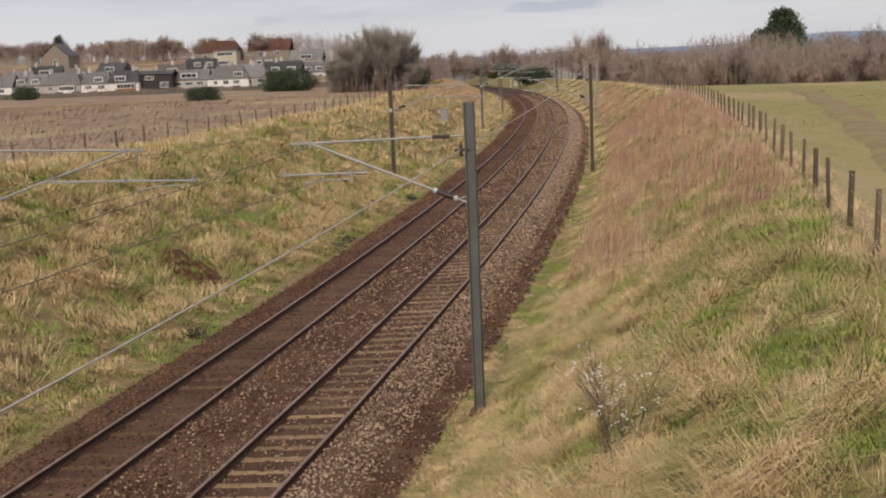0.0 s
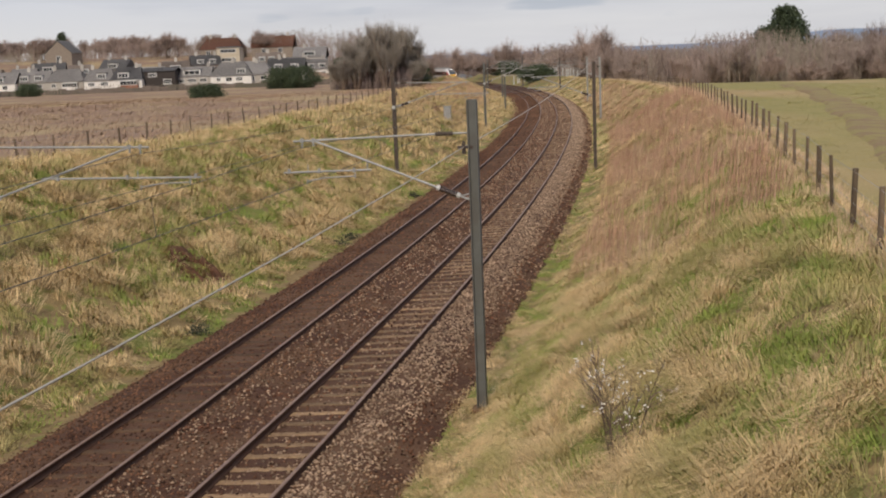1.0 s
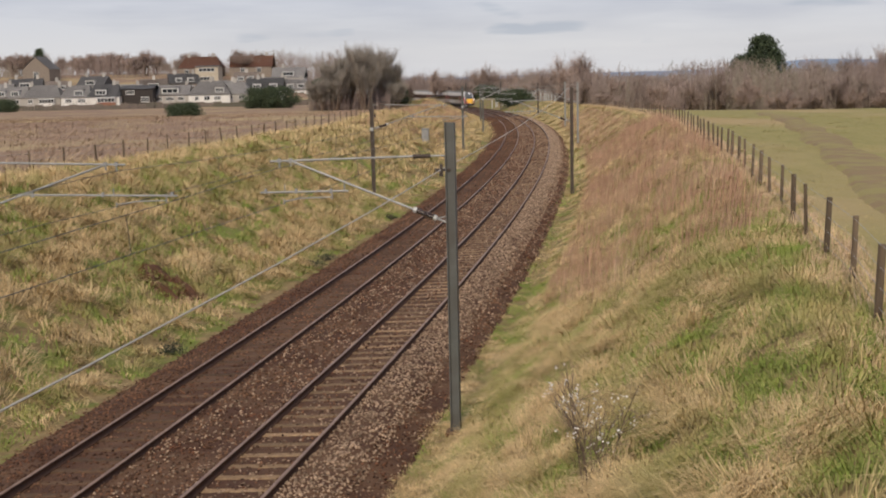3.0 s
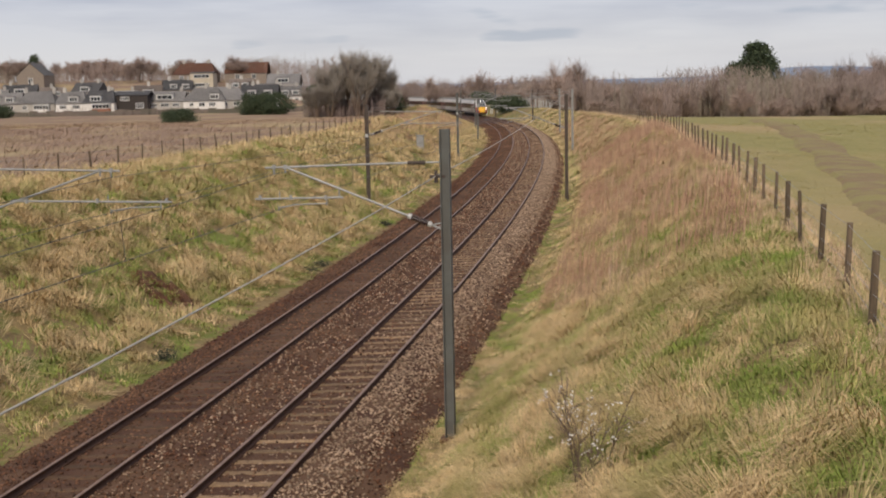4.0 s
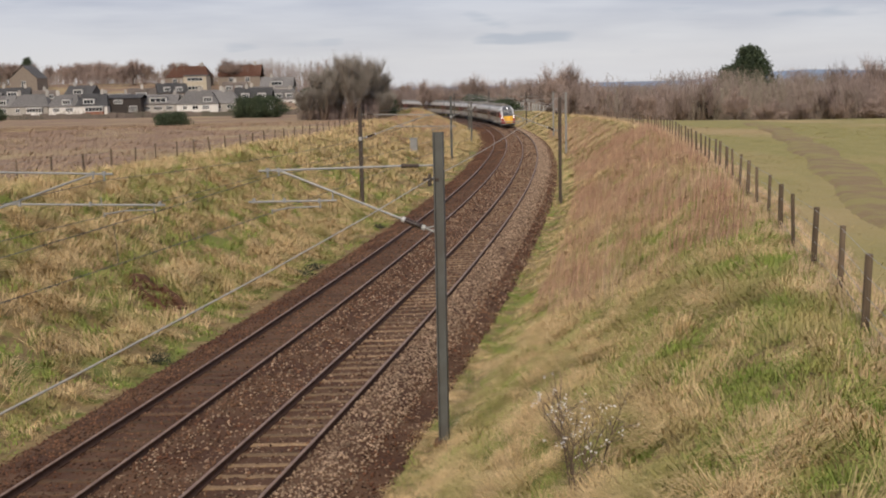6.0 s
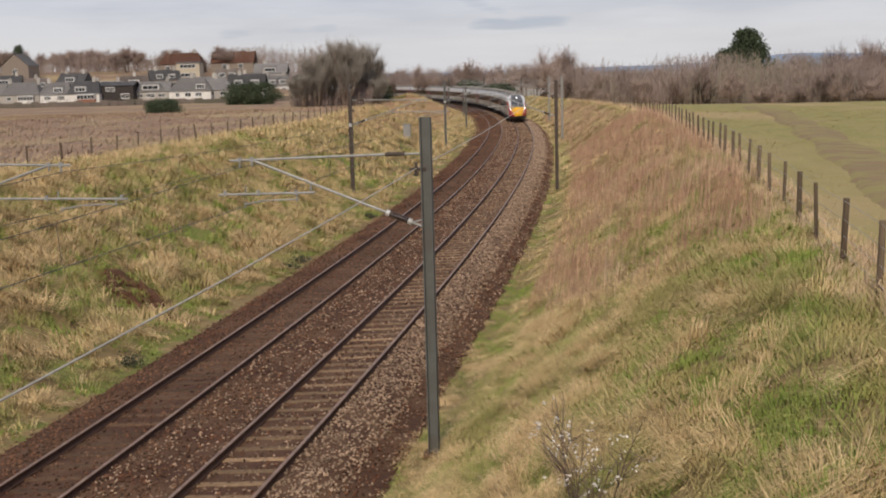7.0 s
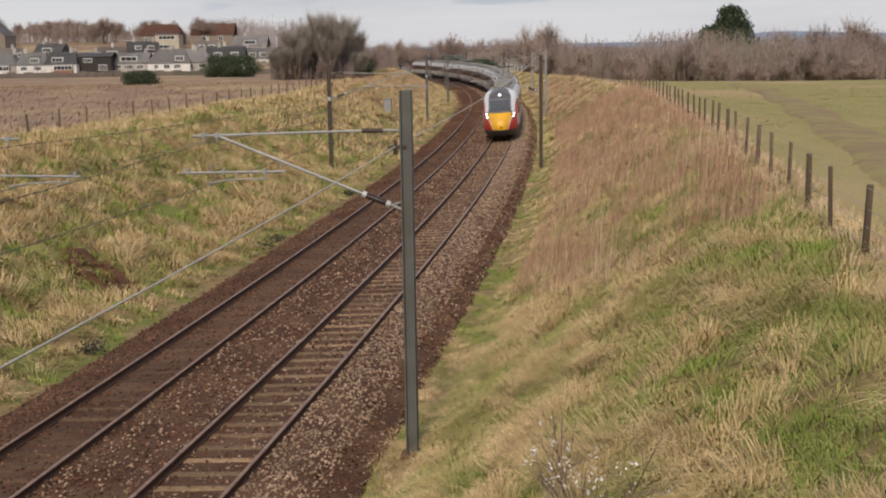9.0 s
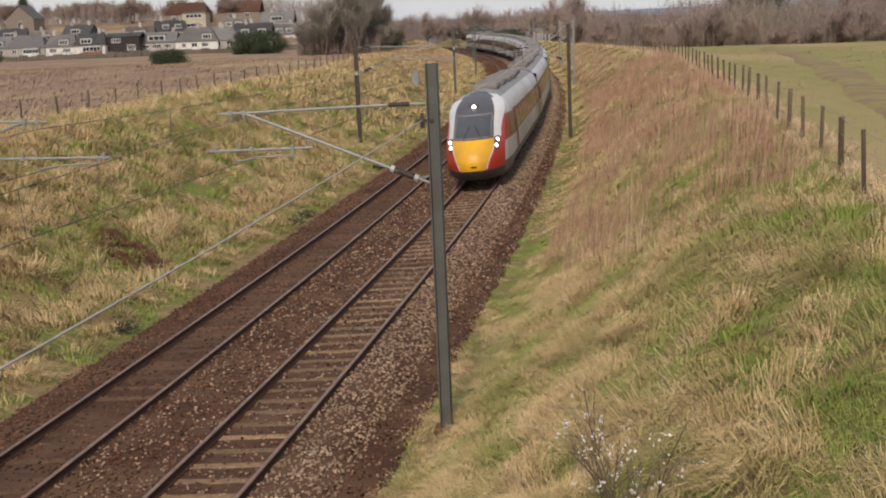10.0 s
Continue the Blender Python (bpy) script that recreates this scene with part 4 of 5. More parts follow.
def build_houses():
    W = lambda *a: [(f, 0.9, ww, 1.25) for f, ww in a]
    grey, white = "grey slate-roofed bungalow with white dormer windows behind the field", "white-walled bungalow with grey slate roof behind the field"
    build_house(-357, 362, 9.5, 8, 2.7, 6.0, "render_grey", "slate", grey, dormers=((0.25, 2.6), (0.7, 2.4)), windows=W((0.3, 1.6), (0.75, 1.6)))
    build_house(-330, 360, 11, 8, 2.7, 6.2, "render_grey", "slate", grey, hip=0.4, windows=W((0.2, 1.4)), bay=(0.66, 4.5, "white_wall"), chimneys=(0.15, 0.9))
    build_house(-302, 358, 8.6, 8, 2.6, 6.0, "white_wall", "slate", white, hip=0.35, dormers=((0.6, 2.6),), windows=W((0.25, 2.0), (0.7, 2.2)), chimneys=(0.2,))
    build_house(-279, 357, 9.0, 8, 2.6, 6.1, "white_wall", "slate_dark", white, hip=0.3, dormers=((0.4, 3.2),), bay=(0.6, 5.2, "brick"), chimneys=(0.75,))
    build_house(-252, 360, 9.5, 8, 4.6, 5.6, "timber", "slate_dark", "dark timber-clad modern house with flat roof", windows=((0.3, 2.9, 2.6, 1.2), (0.75, 0.6, 2.4, 1.6)), chimneys=())
    build_house(-225, 364, 11.0, 8, 2.7, 5.6, "render_grey", "slate", "grey house with wide windows behind the field", windows=W((0.2, 2.2), (0.5, 2.6), (0.8, 2.2)), dormers=((0.5, 5.0),), chimneys=(0.9,))
    build_house(-193, 356, 12.0, 8, 2.6, 6.4, "white_wall", "slate", "long pale bungalow with hipped grey roof", hip=0.5, dormers=((0.75, 2.6),), windows=W((0.2, 1.2), (0.45, 1.8), (0.7, 2.0)), chimneys=(0.5,))
    build_house(-171, 358, 8.0, 8, 2.6, 6.0, "render_grey", "slate", grey, hip=0.6, windows=W((0.3, 1.4), (0.7, 1.8)), chimneys=(0.4,))
    build_house(-148, 372, 11.0, 8, 3.4, 7.0, "white_wall", "slate_dark", white, dormers=((0.3, 2.4), (0.75, 2.4)), windows=W((0.3, 2.0), (0.7, 2.0)))
    build_house(-385, 360, 10, 8, 2.7, 6.0, "white_wall", "slate", white, dormers=((0.5, 3.0),), windows=W((0.3, 1.6), (0.7, 1.6)))
    build_house(-412, 360, 10, 8, 2.7, 6.0, "render_grey", "slate", grey, dormers=((0.5, 3.0),), windows=W((0.3, 1.6), (0.7, 1.6)))
    # the rows higher up the slope
    rows = ((-395, 405, 11, "white_wall", "slate"), (-365, 402, 10, "render_grey", "slate"), (-343, 408, 12, "white_wall", "slate_dark"), (-316, 405, 10, "render_grey", "slate"), (-290, 410, 12, "render_grey", "slate_dark"), (-262, 404, 11, "white_wall", "slate"),
            (-238, 402, 12, "render_grey", "slate"), (-212, 408, 12, "stone_wall", "slate_dark"), (-186, 404, 12, "render_grey", "slate"), (-163, 408, 11, "white_wall", "slate_dark"), (-141, 410, 12, "render_grey", "slate"), (-122, 404, 9, "white_wall", "slate"))
    for i, (px, d, w, wall, roof) in enumerate(rows):
        build_house(px, d + (i * 7) % 17, w * (0.72 + 0.1 * (i % 3)), 8, 2.9, 6.3, wall, ("slate_brown", roof, roof)[i % 3], "village house with slate roof among other houses", lift=-0.8 - (i % 3) * 0.5, turn=(-14, 0, 9, 20)[i % 4], dormers=((0.3, 2.2), (0.72, 2.2)) if i % 2 else ((0.5, 3.4),), windows=W((0.25, 1.5), (0.75, 1.5)), chimneys=(0.2, 0.85) if i % 3 else (0.5,))
    build_house(-200, 446, 15, 11, 3.6, 7.6, "stone_wall", "tile_red", "large red-tiled stone house on the ridge", lift=0.0, hip=0.3, windows=((0.2, 1.2, 1.6, 1.8), (0.5, 1.2, 1.6, 1.8), (0.8, 1.2, 1.6, 1.8)), chimneys=(0.2, 0.8))
    build_house(-194, 428, 8.0, 8, 6.4, 6.8, "cream_wall", "slate_dark", "cream flat-roofed building below the red roofs", lift=0.0, windows=((0.5, 4.6, 5.5, 1.3), (0.5, 1.6, 5.0, 1.3)), chimneys=())
    build_house(-158, 448, 15, 11, 3.4, 7.4, "stone_wall", "tile_red", "large red-tiled stone house on the ridge", lift=0.0, gable_front=False, windows=((0.3, 1.2, 1.6, 1.8), (0.7, 1.2, 1.6, 1.8)), chimneys=(0.15, 0.85))
    build_house(-333, 436, 9.5, 12, 5.5, 10.0, "stone_wall", "slate", "stone gabled hall among the village houses", lift=0.0, gable_front=True, windows=((0.5, 2.0, 1.6, 2.6),), chimneys=())
    build_house(-128, 424, 11, 9, 3.2, 6.6, "render_grey", "slate", "grey house with slate roof near the willows", lift=0.0, dormers=((0.5, 4.0),), windows=W((0.3, 1.8), (0.7, 1.8)))


build_houses()


def build_boundary():
    """The weathered board fence and hedge bank between the rough field and the gardens."""
    rng = random.Random(12)
    bm = bmesh.new()
    px = -440.0
    while px < -92:
        x, y, z = place(px, 344 + 3 * math.sin(px * 0.05))
        box(bm, x, y, z - 0.6, x + 2.4, y + 0.12, z + 1.35 + rng.uniform(-0.2, 0.35))
        px += 6.95
    tagged(mesh_object("boundary_wall", bm, M["fence_board"]), "long grey-brown garden boundary along the field", "wall", kind="structure")


build_boundary()


# ---- the train ----
NOSE = ((0.0, 365), (1.0, 338), (2.5, 298), (4.5, 243), (6.5, 177), (7.5, 136), (9.0, 80), (9.5, 60), (10.0, 40.5))
CARS = []
CAR_LENGTH = 26.0
HULL_Z = np.array([0.32, 0.55, 0.95, 1.4, 1.8, 2.2, 2.6, 2.95, 3.2, 3.4, 3.54, 3.63, 3.68])
HULL_X = np.array([1.20, 1.30, 1.36, 1.37, 1.37, 1.35, 1.31, 1.24, 1.14, 0.97, 0.74, 0.42, 0.0])
FRONT_Z = np.array([0.32, 0.55, 0.8, 1.1, 1.4, 1.7, 2.0, 2.3, 2.6, 2.95, 3.2, 3.4, 3.54, 3.63, 3.68])
FRONT_Y = np.array([-0.75, -0.22, 0.0, 0.02, -0.1, -0.32, -0.65, -1.02, -1.42, -1.95, -2.42, -2.92, -3.45, -4.1, -5.0])


def side_x(z):
    return np.interp(z, HULL_Z, HULL_X)


def grid_part(name, us, vs, fn, mat, parent, label=""):
    """A curved panel: fn(u, v) gives places for arrays u, v."""
    gu, gv = np.meshgrid(us, vs, indexing="ij")
    x, y, z = fn(gu, gv)
    k, m = gu.shape
    idx = np.arange(k * m).reshape(k, m)
    q = np.stack([idx[:-1, :-1], idx[1:, :-1], idx[1:, 1:], idx[:-1, 1:]], -1).reshape(-1, 4)
    ob = array_mesh(name, np.stack([x, y, z], -1).reshape(-1, 3), q, mat, smooth=True)
    ob.parent = parent
    if label:
        ob["label"] = label
    return ob


def nose_point(u, z, out=0.0):
    """The rounded cab front: u from -1 to 1 across, z up."""
    w = side_x(z) * (0.90 + 0.10 * smooth_step(2.4, 3.3, z))
    y = np.interp(z, FRONT_Z, FRONT_Y) - 1.55 * np.abs(u) ** 2.6
    k = np.abs(u)
    x = np.sign(u) * w * (1 - (1 - k) ** 1.35 * 0.0) * k
    return x * (1 + out * 0.4), y + out, z + out * 0.2


def side_panel(name, car, side, y0, y1, z0, z1, mat, out=0.0, label="", nz=5, ny=2):
    return grid_part(name, np.linspace(y0, y1, ny), np.linspace(z0, z1, nz), lambda y, z: (side * (side_x(z) + out), y, z + 0 * y), mat, car, label)


def box_part(name, car, mat, *dims, bevel=0.03, label=""):
    bm = bmesh.new()
    box(bm, *dims, bevel)
    return part(name, bm, mat, car, label)


def bogie(car, y):
    bm = bmesh.new()
    for sx in (-1, 1):
        box(bm, sx * 1.0 - 0.09, y - 1.75, 0.42, sx * 1.0 + 0.09, y + 1.75, 0.68, 0.04)
    box(bm, -1.0, y - 0.35, 0.45, 1.0, y + 0.35, 0.7, 0.04)
    frame_ob = part("bogie", bm, M["under"], car)
    for dy in (-1.3, 1.3):
        for sx in (-1, 1):
            bm = bmesh.new()
            tube(bm, (sx * 0.68, y + dy, 0.46), (sx * 0.82, y + dy, 0.46), 0.45, seg=18)
            part("wheel", bm, M["under"], frame_ob)


def common_car(car, y0, y1, nose=False):
    """Sides, roof, windows and running gear between y0 (front) and y1 (rear)."""
    for sd in (-1, 1):
        side_panel("side_panel", car, sd, y0, y1, 0.95, 1.72, M["silver"], 0.0, "silver-white lower body side")
        # dark glazing strip, coloured brown as if mirroring the bank
        side_panel("window_band", car, sd, y0, y1, 1.72, 2.72, M["band"], 0.0, "dark window band with the brown bank's reflection put into its colour")
        side_panel("cant_rail", car, sd, y0, y1, 2.72, 3.42, M["silver"], 0.0, "silver-grey roof edge", nz=6)
        side_panel("skirt", car, sd, y0, y1, 0.62, 0.95, M["skirt"], -0.01, "grey skirt")
        y = y0 - (3.4 if not nose else 2.6)
        while y > y1 + 3.2:
            side_panel("window", car, sd, y, y - 1.5, 1.85, 2.58, M["car_glass"], 0.012, nz=3)
            y -= 1.85
        for yd in (y0 - 0.9 - (0.6 if nose else 0), y1 + 2.2):
            side_panel("door", car, sd, yd, yd - 1.1, 0.98, 2.78, M["door_red"], 0.016, "red passenger door", nz=5)
    prof_x = np.concatenate([-side_x(np.array([3.42, 3.52, 3.6, 3.65])), [0], side_x(np.array([3.65, 3.6, 3.52, 3.42]))])
    prof_z = np.array([3.42, 3.52, 3.6, 3.65, 3.69, 3.65, 3.6, 3.52, 3.42])
    i = np.arange(9)
    grid_part("roof", np.linspace(y0, y1, 2), i, lambda y, k: (prof_x[k.astype(int)], y, prof_z[k.astype(int)]), M["roof_grey"], car, "dark grey roof")
    box_part("floor", car, M["under"], -1.15, y1, 0.6, 1.15, y0, 0.9)
    box_part("end_wall", car, M["under"], -1.25, y1, 0.9, 1.25, y1 + 0.08, 3.3)
    if not nose:
        box_part("end_wall", car, M["under"], -1.25, y0 - 0.08, 0.9, 1.25, y0, 3.3)
    box_part("gangway", car, M["under"], -0.55, y1 - 0.3, 0.8, 0.55, y1, 3.1)
    rng = random.Random(3)
    y = y0 - 2.2
    while y > y1 + 3:
        ln = rng.uniform(1.6, 3.6)
        w = rng.uniform(0.45, 0.72)
        box_part("roof_unit", car, M["roof_kit"], -w, y - ln, 3.58, w, y, 3.84, bevel=0.06, label="dusty roof equipment housing")
        y -= ln + rng.uniform(0.5, 1.6)
    y = y0 - 7.5 if nose else y0 - 6.0
    while y > y1 + 7:
        box_part("underfloor_box", car, M["under"], -1.15, y - 2.2, 0.3, 1.15, y, 0.62, bevel=0.05)
        y -= 2.9
    bogie(car, y0 - (4.9 if nose else 4.3))
    bogie(car, y1 + 4.1)


def build_pantograph(car, y):
    bm = bmesh.new()
    tube(bm, (-0.4, y, 3.8), (0.4, y, 3.8), 0.04)
    for sx in (-0.35, 0.35):
        tube(bm, (sx, y, 3.8), (sx * 0.6, y - 1.2, 4.3), 0.03)
        tube(bm, (sx * 0.6, y - 1.2, 4.3), (sx * 0.9, y - 0.2, 4.75), 0.025)
    tube(bm, (-0.8, y - 0.2, 4.77), (0.8, y - 0.2, 4.77), 0.035)
    part("pantograph", bm, M["under"], car)


def cab_car(label):
    car = tagged(new("train_car"), label, "train car", group="cars of the train")
    common_car(car, -4.9, -25.7, nose=True)
    us = np.linspace(-1, 1, 45)
    G = lambda name, u0, u1, z0, z1, mat, out=0.0, lab="", nu=15, nz=12: grid_part(name, np.linspace(u0, u1, nu), np.linspace(z0, z1, nz), lambda u, z: nose_point(u, z, out), mat, car, lab)
    # cab front, from the bottom up
    G("front_skirt", -1, 1, 0.32, 0.78, M["cab_grey"], 0.0, "dark grey front skirt", 25, 5)
    slant = lambda z: 0.44 + 0.28 * smooth_step(0.7, 1.95, z)
    grid_part("nose_panel", np.linspace(-1, 1, 25), np.linspace(0.78, 1.98, 14), lambda u, z: nose_point(u * slant(z), z), M["cab_yellow"], car, "bright warning-yellow nose")
    G("windscreen_seal", -0.65, 0.65, 2.02, 2.93, M["skirt"], 0.008, "grey rubber windscreen seal", 21, 12)
    G("windscreen", -0.6, 0.6, 2.07, 2.87, M["screen"], 0.016, "large dark windscreen", 21, 12)
    G("cab_roof", -0.80, 0.80, 1.98, 3.68, M["cab_grey"], 0.0, "dark grey cab surround", 25, 24)
    for sd in (-1, 1):
        grid_part("red_panel", np.linspace(0, 1, 9), np.linspace(0.78, 1.98, 12), lambda u, z: nose_point(sd * (slant(z) + u * (1 - slant(z))), z), M["cab_red"], car, "red nose side")
        grid_part("white_line", np.linspace(0, 1, 3), np.linspace(0.82, 1.98, 12), lambda u, z: nose_point(sd * (slant(z) + 0.035 * u), z, 0.005), M["cab_white"], car)
        grid_part("white_pillar", np.linspace(0, 1, 7), np.linspace(1.98, 3.45, 20), lambda u, z: nose_point(sd * (0.69 + u * (0.21 + 0.10 * smooth_step(2.2, 3.0, z))), z, 0.008), M["cab_white"], car, "white curved pillar stripe")
        grid_part("red_panel", np.linspace(0, 1, 6), np.linspace(1.98, 3.5, 20), lambda u, z: nose_point(sd * (0.90 + 0.10 * smooth_step(2.2, 3.0, z) + u * (0.10 - 0.10 * smooth_step(2.2, 3.0, z))), z, 0.0), M["cab_red"], car)
        grid_part("cab_roof", np.linspace(0, 1, 5), np.linspace(3.45, 3.68, 6), lambda u, z: nose_point(sd * (0.80 + 0.2 * u), z, 0.0), M["cab_white"], car)
        # side of the cab back to the first window
        def flank(f, z):
            x0, y0, _ = nose_point(np.full_like(z, float(sd)), z)
            return x0 + (sd * side_x(z) - x0) * smooth_step(0, 0.8, f), y0 + (-4.9 - y0) * f, z
        for z0, z1, a, b, mat, lab in ((0.34, 0.95, 0, 1, "skirt", ""), (0.95, 1.75, 0, 0.30, "cab_white", "white swoosh panel"), (0.95, 1.75, 0.30, 1, "silver", ""), (1.75, 2.75, 0, 0.42, "cab_red", "red cab flank"), (1.75, 2.75, 0.42, 1, "band", ""), (2.75, 3.45, 0, 1, "cab_white", "white roof edge"), (3.45, 3.68, 0, 1, "roof_grey", "")):
            grid_part("cab_side", np.linspace(a, b, 8), np.linspace(z0, z1, 7), flank, M[mat], car, lab)
        # lamp cluster
        G("headlight_glass", sd * 0.70, sd * 0.84, 1.52, 2.02, M["screen"], 0.015, "dark headlight cluster", 5, 6)
        for u, z, r in ((0.79, 1.88, 0.07), (0.75, 1.68, 0.07)):
            x, y, zz = (float(v) for v in nose_point(np.array(sd * u), np.array(z), 0.02))
            bm = bmesh.new()
            tube(bm, (x, y - 0.06, zz), (x * 1.01, y + 0.03, zz), r, seg=12)
            part("headlight", bm, M["lamp"], car, "lit white headlight")
        bm = bmesh.new()
        tube(bm, nose_pt3(sd * 0.30, 2.02), nose_pt3(sd * 0.08, 2.5), 0.014, seg=5)
        part("wiper", bm, M["under"], car)
    x, y, zz = (float(v) for v in nose_point(np.array(0.0), np.array(3.2), 0.02))
    box_part("marker_light_frame", car, M["cab_grey"], -0.2, y - 0.16, zz - 0.1, 0.2, y + 0.02, zz + 0.12)
    bm = bmesh.new()
    tube(bm, (0, y - 0.05, zz + 0.02), (0, y + 0.05, zz + 0.0), 0.085, seg=12)
    part("headlight", bm, M["lamp"], car, "lit white top lamp")
    box_part("coupler_hatch", car, M["under"], -0.17, -0.02, 0.92, 0.06, 0.04, 0.98, bevel=0.01)
    return car


def nose_pt3(u, z):
    return tuple(float(v) for v in nose_point(np.array(u), np.array(z), 0.03))


def build_train():
    CARS.append(cab_car("leading train car with yellow nose, red flanks and lit headlights"))
    mid = tagged(new("train_car"), "silver and dark red train coach with grey roof", "train car", group="cars of the train")
    common_car(mid, -0.15, -25.7)
    CARS.append(mid)
    for i in range(2, 8):
        CARS.append(copy_thing(mid, Matrix.Identity(4)))
    build_pantograph(CARS[1], -4.0)
    tail = copy_thing(CARS[0], Matrix.Identity(4))
    tail["label"] = "trailing train car at the end of the train"
    CARS.append(tail)


build_train()


# ---- grass and weeds ----


def blades(count_clumps, per, region, length, width, lean, seed, spread=0.13, upright=0.5, segs=2, keep=None):
    """Tufts of blades over a stretch of the plan: region is s0, s1, n0, n1. Returns verts and triangles."""
    rng = np.random.default_rng(seed)
    s0, s1, n0, n1 = region
    s, n = rng.uniform(s0, s1, count_clumps), rng.uniform(n0, n1, count_clumps)
    if keep is not None:
        ok = keep(s, n, rng)
        s, n = s[ok], n[ok]
    x, y, _ = at(s, n)
    x, y = np.asarray(x), np.asarray(y)
    k = len(x)
    size = rng.uniform(0.45, 1.0, k) + 0.7 * rng.uniform(0, 1, k) ** 3
    swing = np.sin(x * 0.8 + np.sin(y * 0.55) * 2) * 0.9 + rng.normal(0, 0.5, k)
    X = np.repeat(x, per) + rng.normal(0, spread, k * per)
    Y = np.repeat(y, per) + rng.normal(0, spread, k * per)
    Z = land(X, Y) - 0.02
    L = length * np.repeat(size, per) * rng.uniform(0.55, 1.2, k * per)
    az = np.repeat(swing, per) + rng.normal(0, 0.6, k * per)
    out = lean * rng.uniform(0.4, 1.4, k * per)
    dx, dy = np.cos(az) * out, np.sin(az) * out
    up = upright * rng.uniform(0.6, 1.2, k * per)
    turn = rng.uniform(0, np.pi, k * per)
    w = width * rng.uniform(0.6, 1.3, k * per)
    wx, wy = np.cos(turn) * w / 2, np.sin(turn) * w / 2
    base = np.stack([X, Y, Z], 1)
    side = np.stack([wx, wy, np.zeros_like(wx)], 1)
    tip = base + np.stack([dx * L, dy * L, up * L * 0.8], 1)
    if segs == 1:
        v = np.stack([base - side, base + side, tip], 1).reshape(-1, 3)
        f = np.arange(len(v)).reshape(-1, 3)
        return v, f
    mid = base + np.stack([dx * L * 0.35, dy * L * 0.35, up * L * 0.72], 1)
    v = np.stack([base - side, base + side, mid - side * 0.8, mid + side * 0.8, tip], 1).reshape(-1, 3)
    i = np.arange(len(base))[:, None] * 5
    f = np.concatenate([i + [0, 1, 3], i + [0, 3, 2], i + [2, 3, 4]]).reshape(-1, 3)
    return v, f


def face_up(v, f):
    """The triangles, wound so that their upper sides are the front sides."""
    n = np.cross(v[f[:, 1]] - v[f[:, 0]], v[f[:, 2]] - v[f[:, 0]])
    down = n[:, 2] - 0.5 * n[:, 1] < 0
    f = f.copy()
    f[down] = f[down][:, ::-1]
    return f


def up_normals(ob):
    """Blades take light as a turf does: their normals turn upwards, a little scattered."""
    rng = np.random.default_rng(3)
    k = len(ob.data.vertices)
    n = np.stack([rng.normal(0, 0.3, k), rng.normal(-0.35, 0.3, k), np.ones(k)], 1)
    n /= np.linalg.norm(n, axis=1, keepdims=True)
    ob.data.polygons.foreach_set("use_smooth", np.ones(len(ob.data.polygons), bool))
    ob.data.normals_split_custom_set_from_vertices(n.astype(np.float32))


def lush(s, n):
    """How green the turf is: patches a metre or two across, more along the field fence and the foot of the slopes."""
    x, y, _ = at(s, n)
    p = 0.8 * np.sin(x * 1.5 + 1.7 * np.sin(y * 0.8)) * np.sin(y * 0.9 + 1.3 * np.sin(x * 0.9 + 2)) + 0.7 * np.sin(x * 3.1 - y * 1.5) * np.sin(y * 2.3 + x * 1.4)
    side = 0.28 + 0.3 * smooth_step(6.0, 8.6, n) + 0.35 * smooth_step(3.5, 2.6, n)
    bank = 0.32 + 0.25 * np.exp(-((n + 14.5) / 2.2) ** 2) + 0.4 * smooth_step(-7.3, -6.4, n)
    return p + np.where(n > 0, side, bank)


def dry_spots(s, n, rng):
    return (lush(s, n) + rng.normal(0, 0.22, len(s)) < 0.45) | (rng.uniform(0, 1, len(s)) < 0.16)


def green_spots(s, n, rng):
    return lush(s, n) + rng.normal(0, 0.22, len(s)) > 0.3


def open_dry(s, n, rng):
    return dry_spots(s, n, rng) & ((~stems_bound(s, n, rng)) | (rng.uniform(0, 1, len(s)) < 0.35))


def slope_dry(s, n, rng):
    return dry_spots(s, n, rng) & ((n < 4.2) | (n > 8.8) | (rng.uniform(0, 1, len(s)) < 0.5))


def bank_dry(s, n, rng):
    return dry_spots(s, n, rng) & off_scar(s, n, rng)


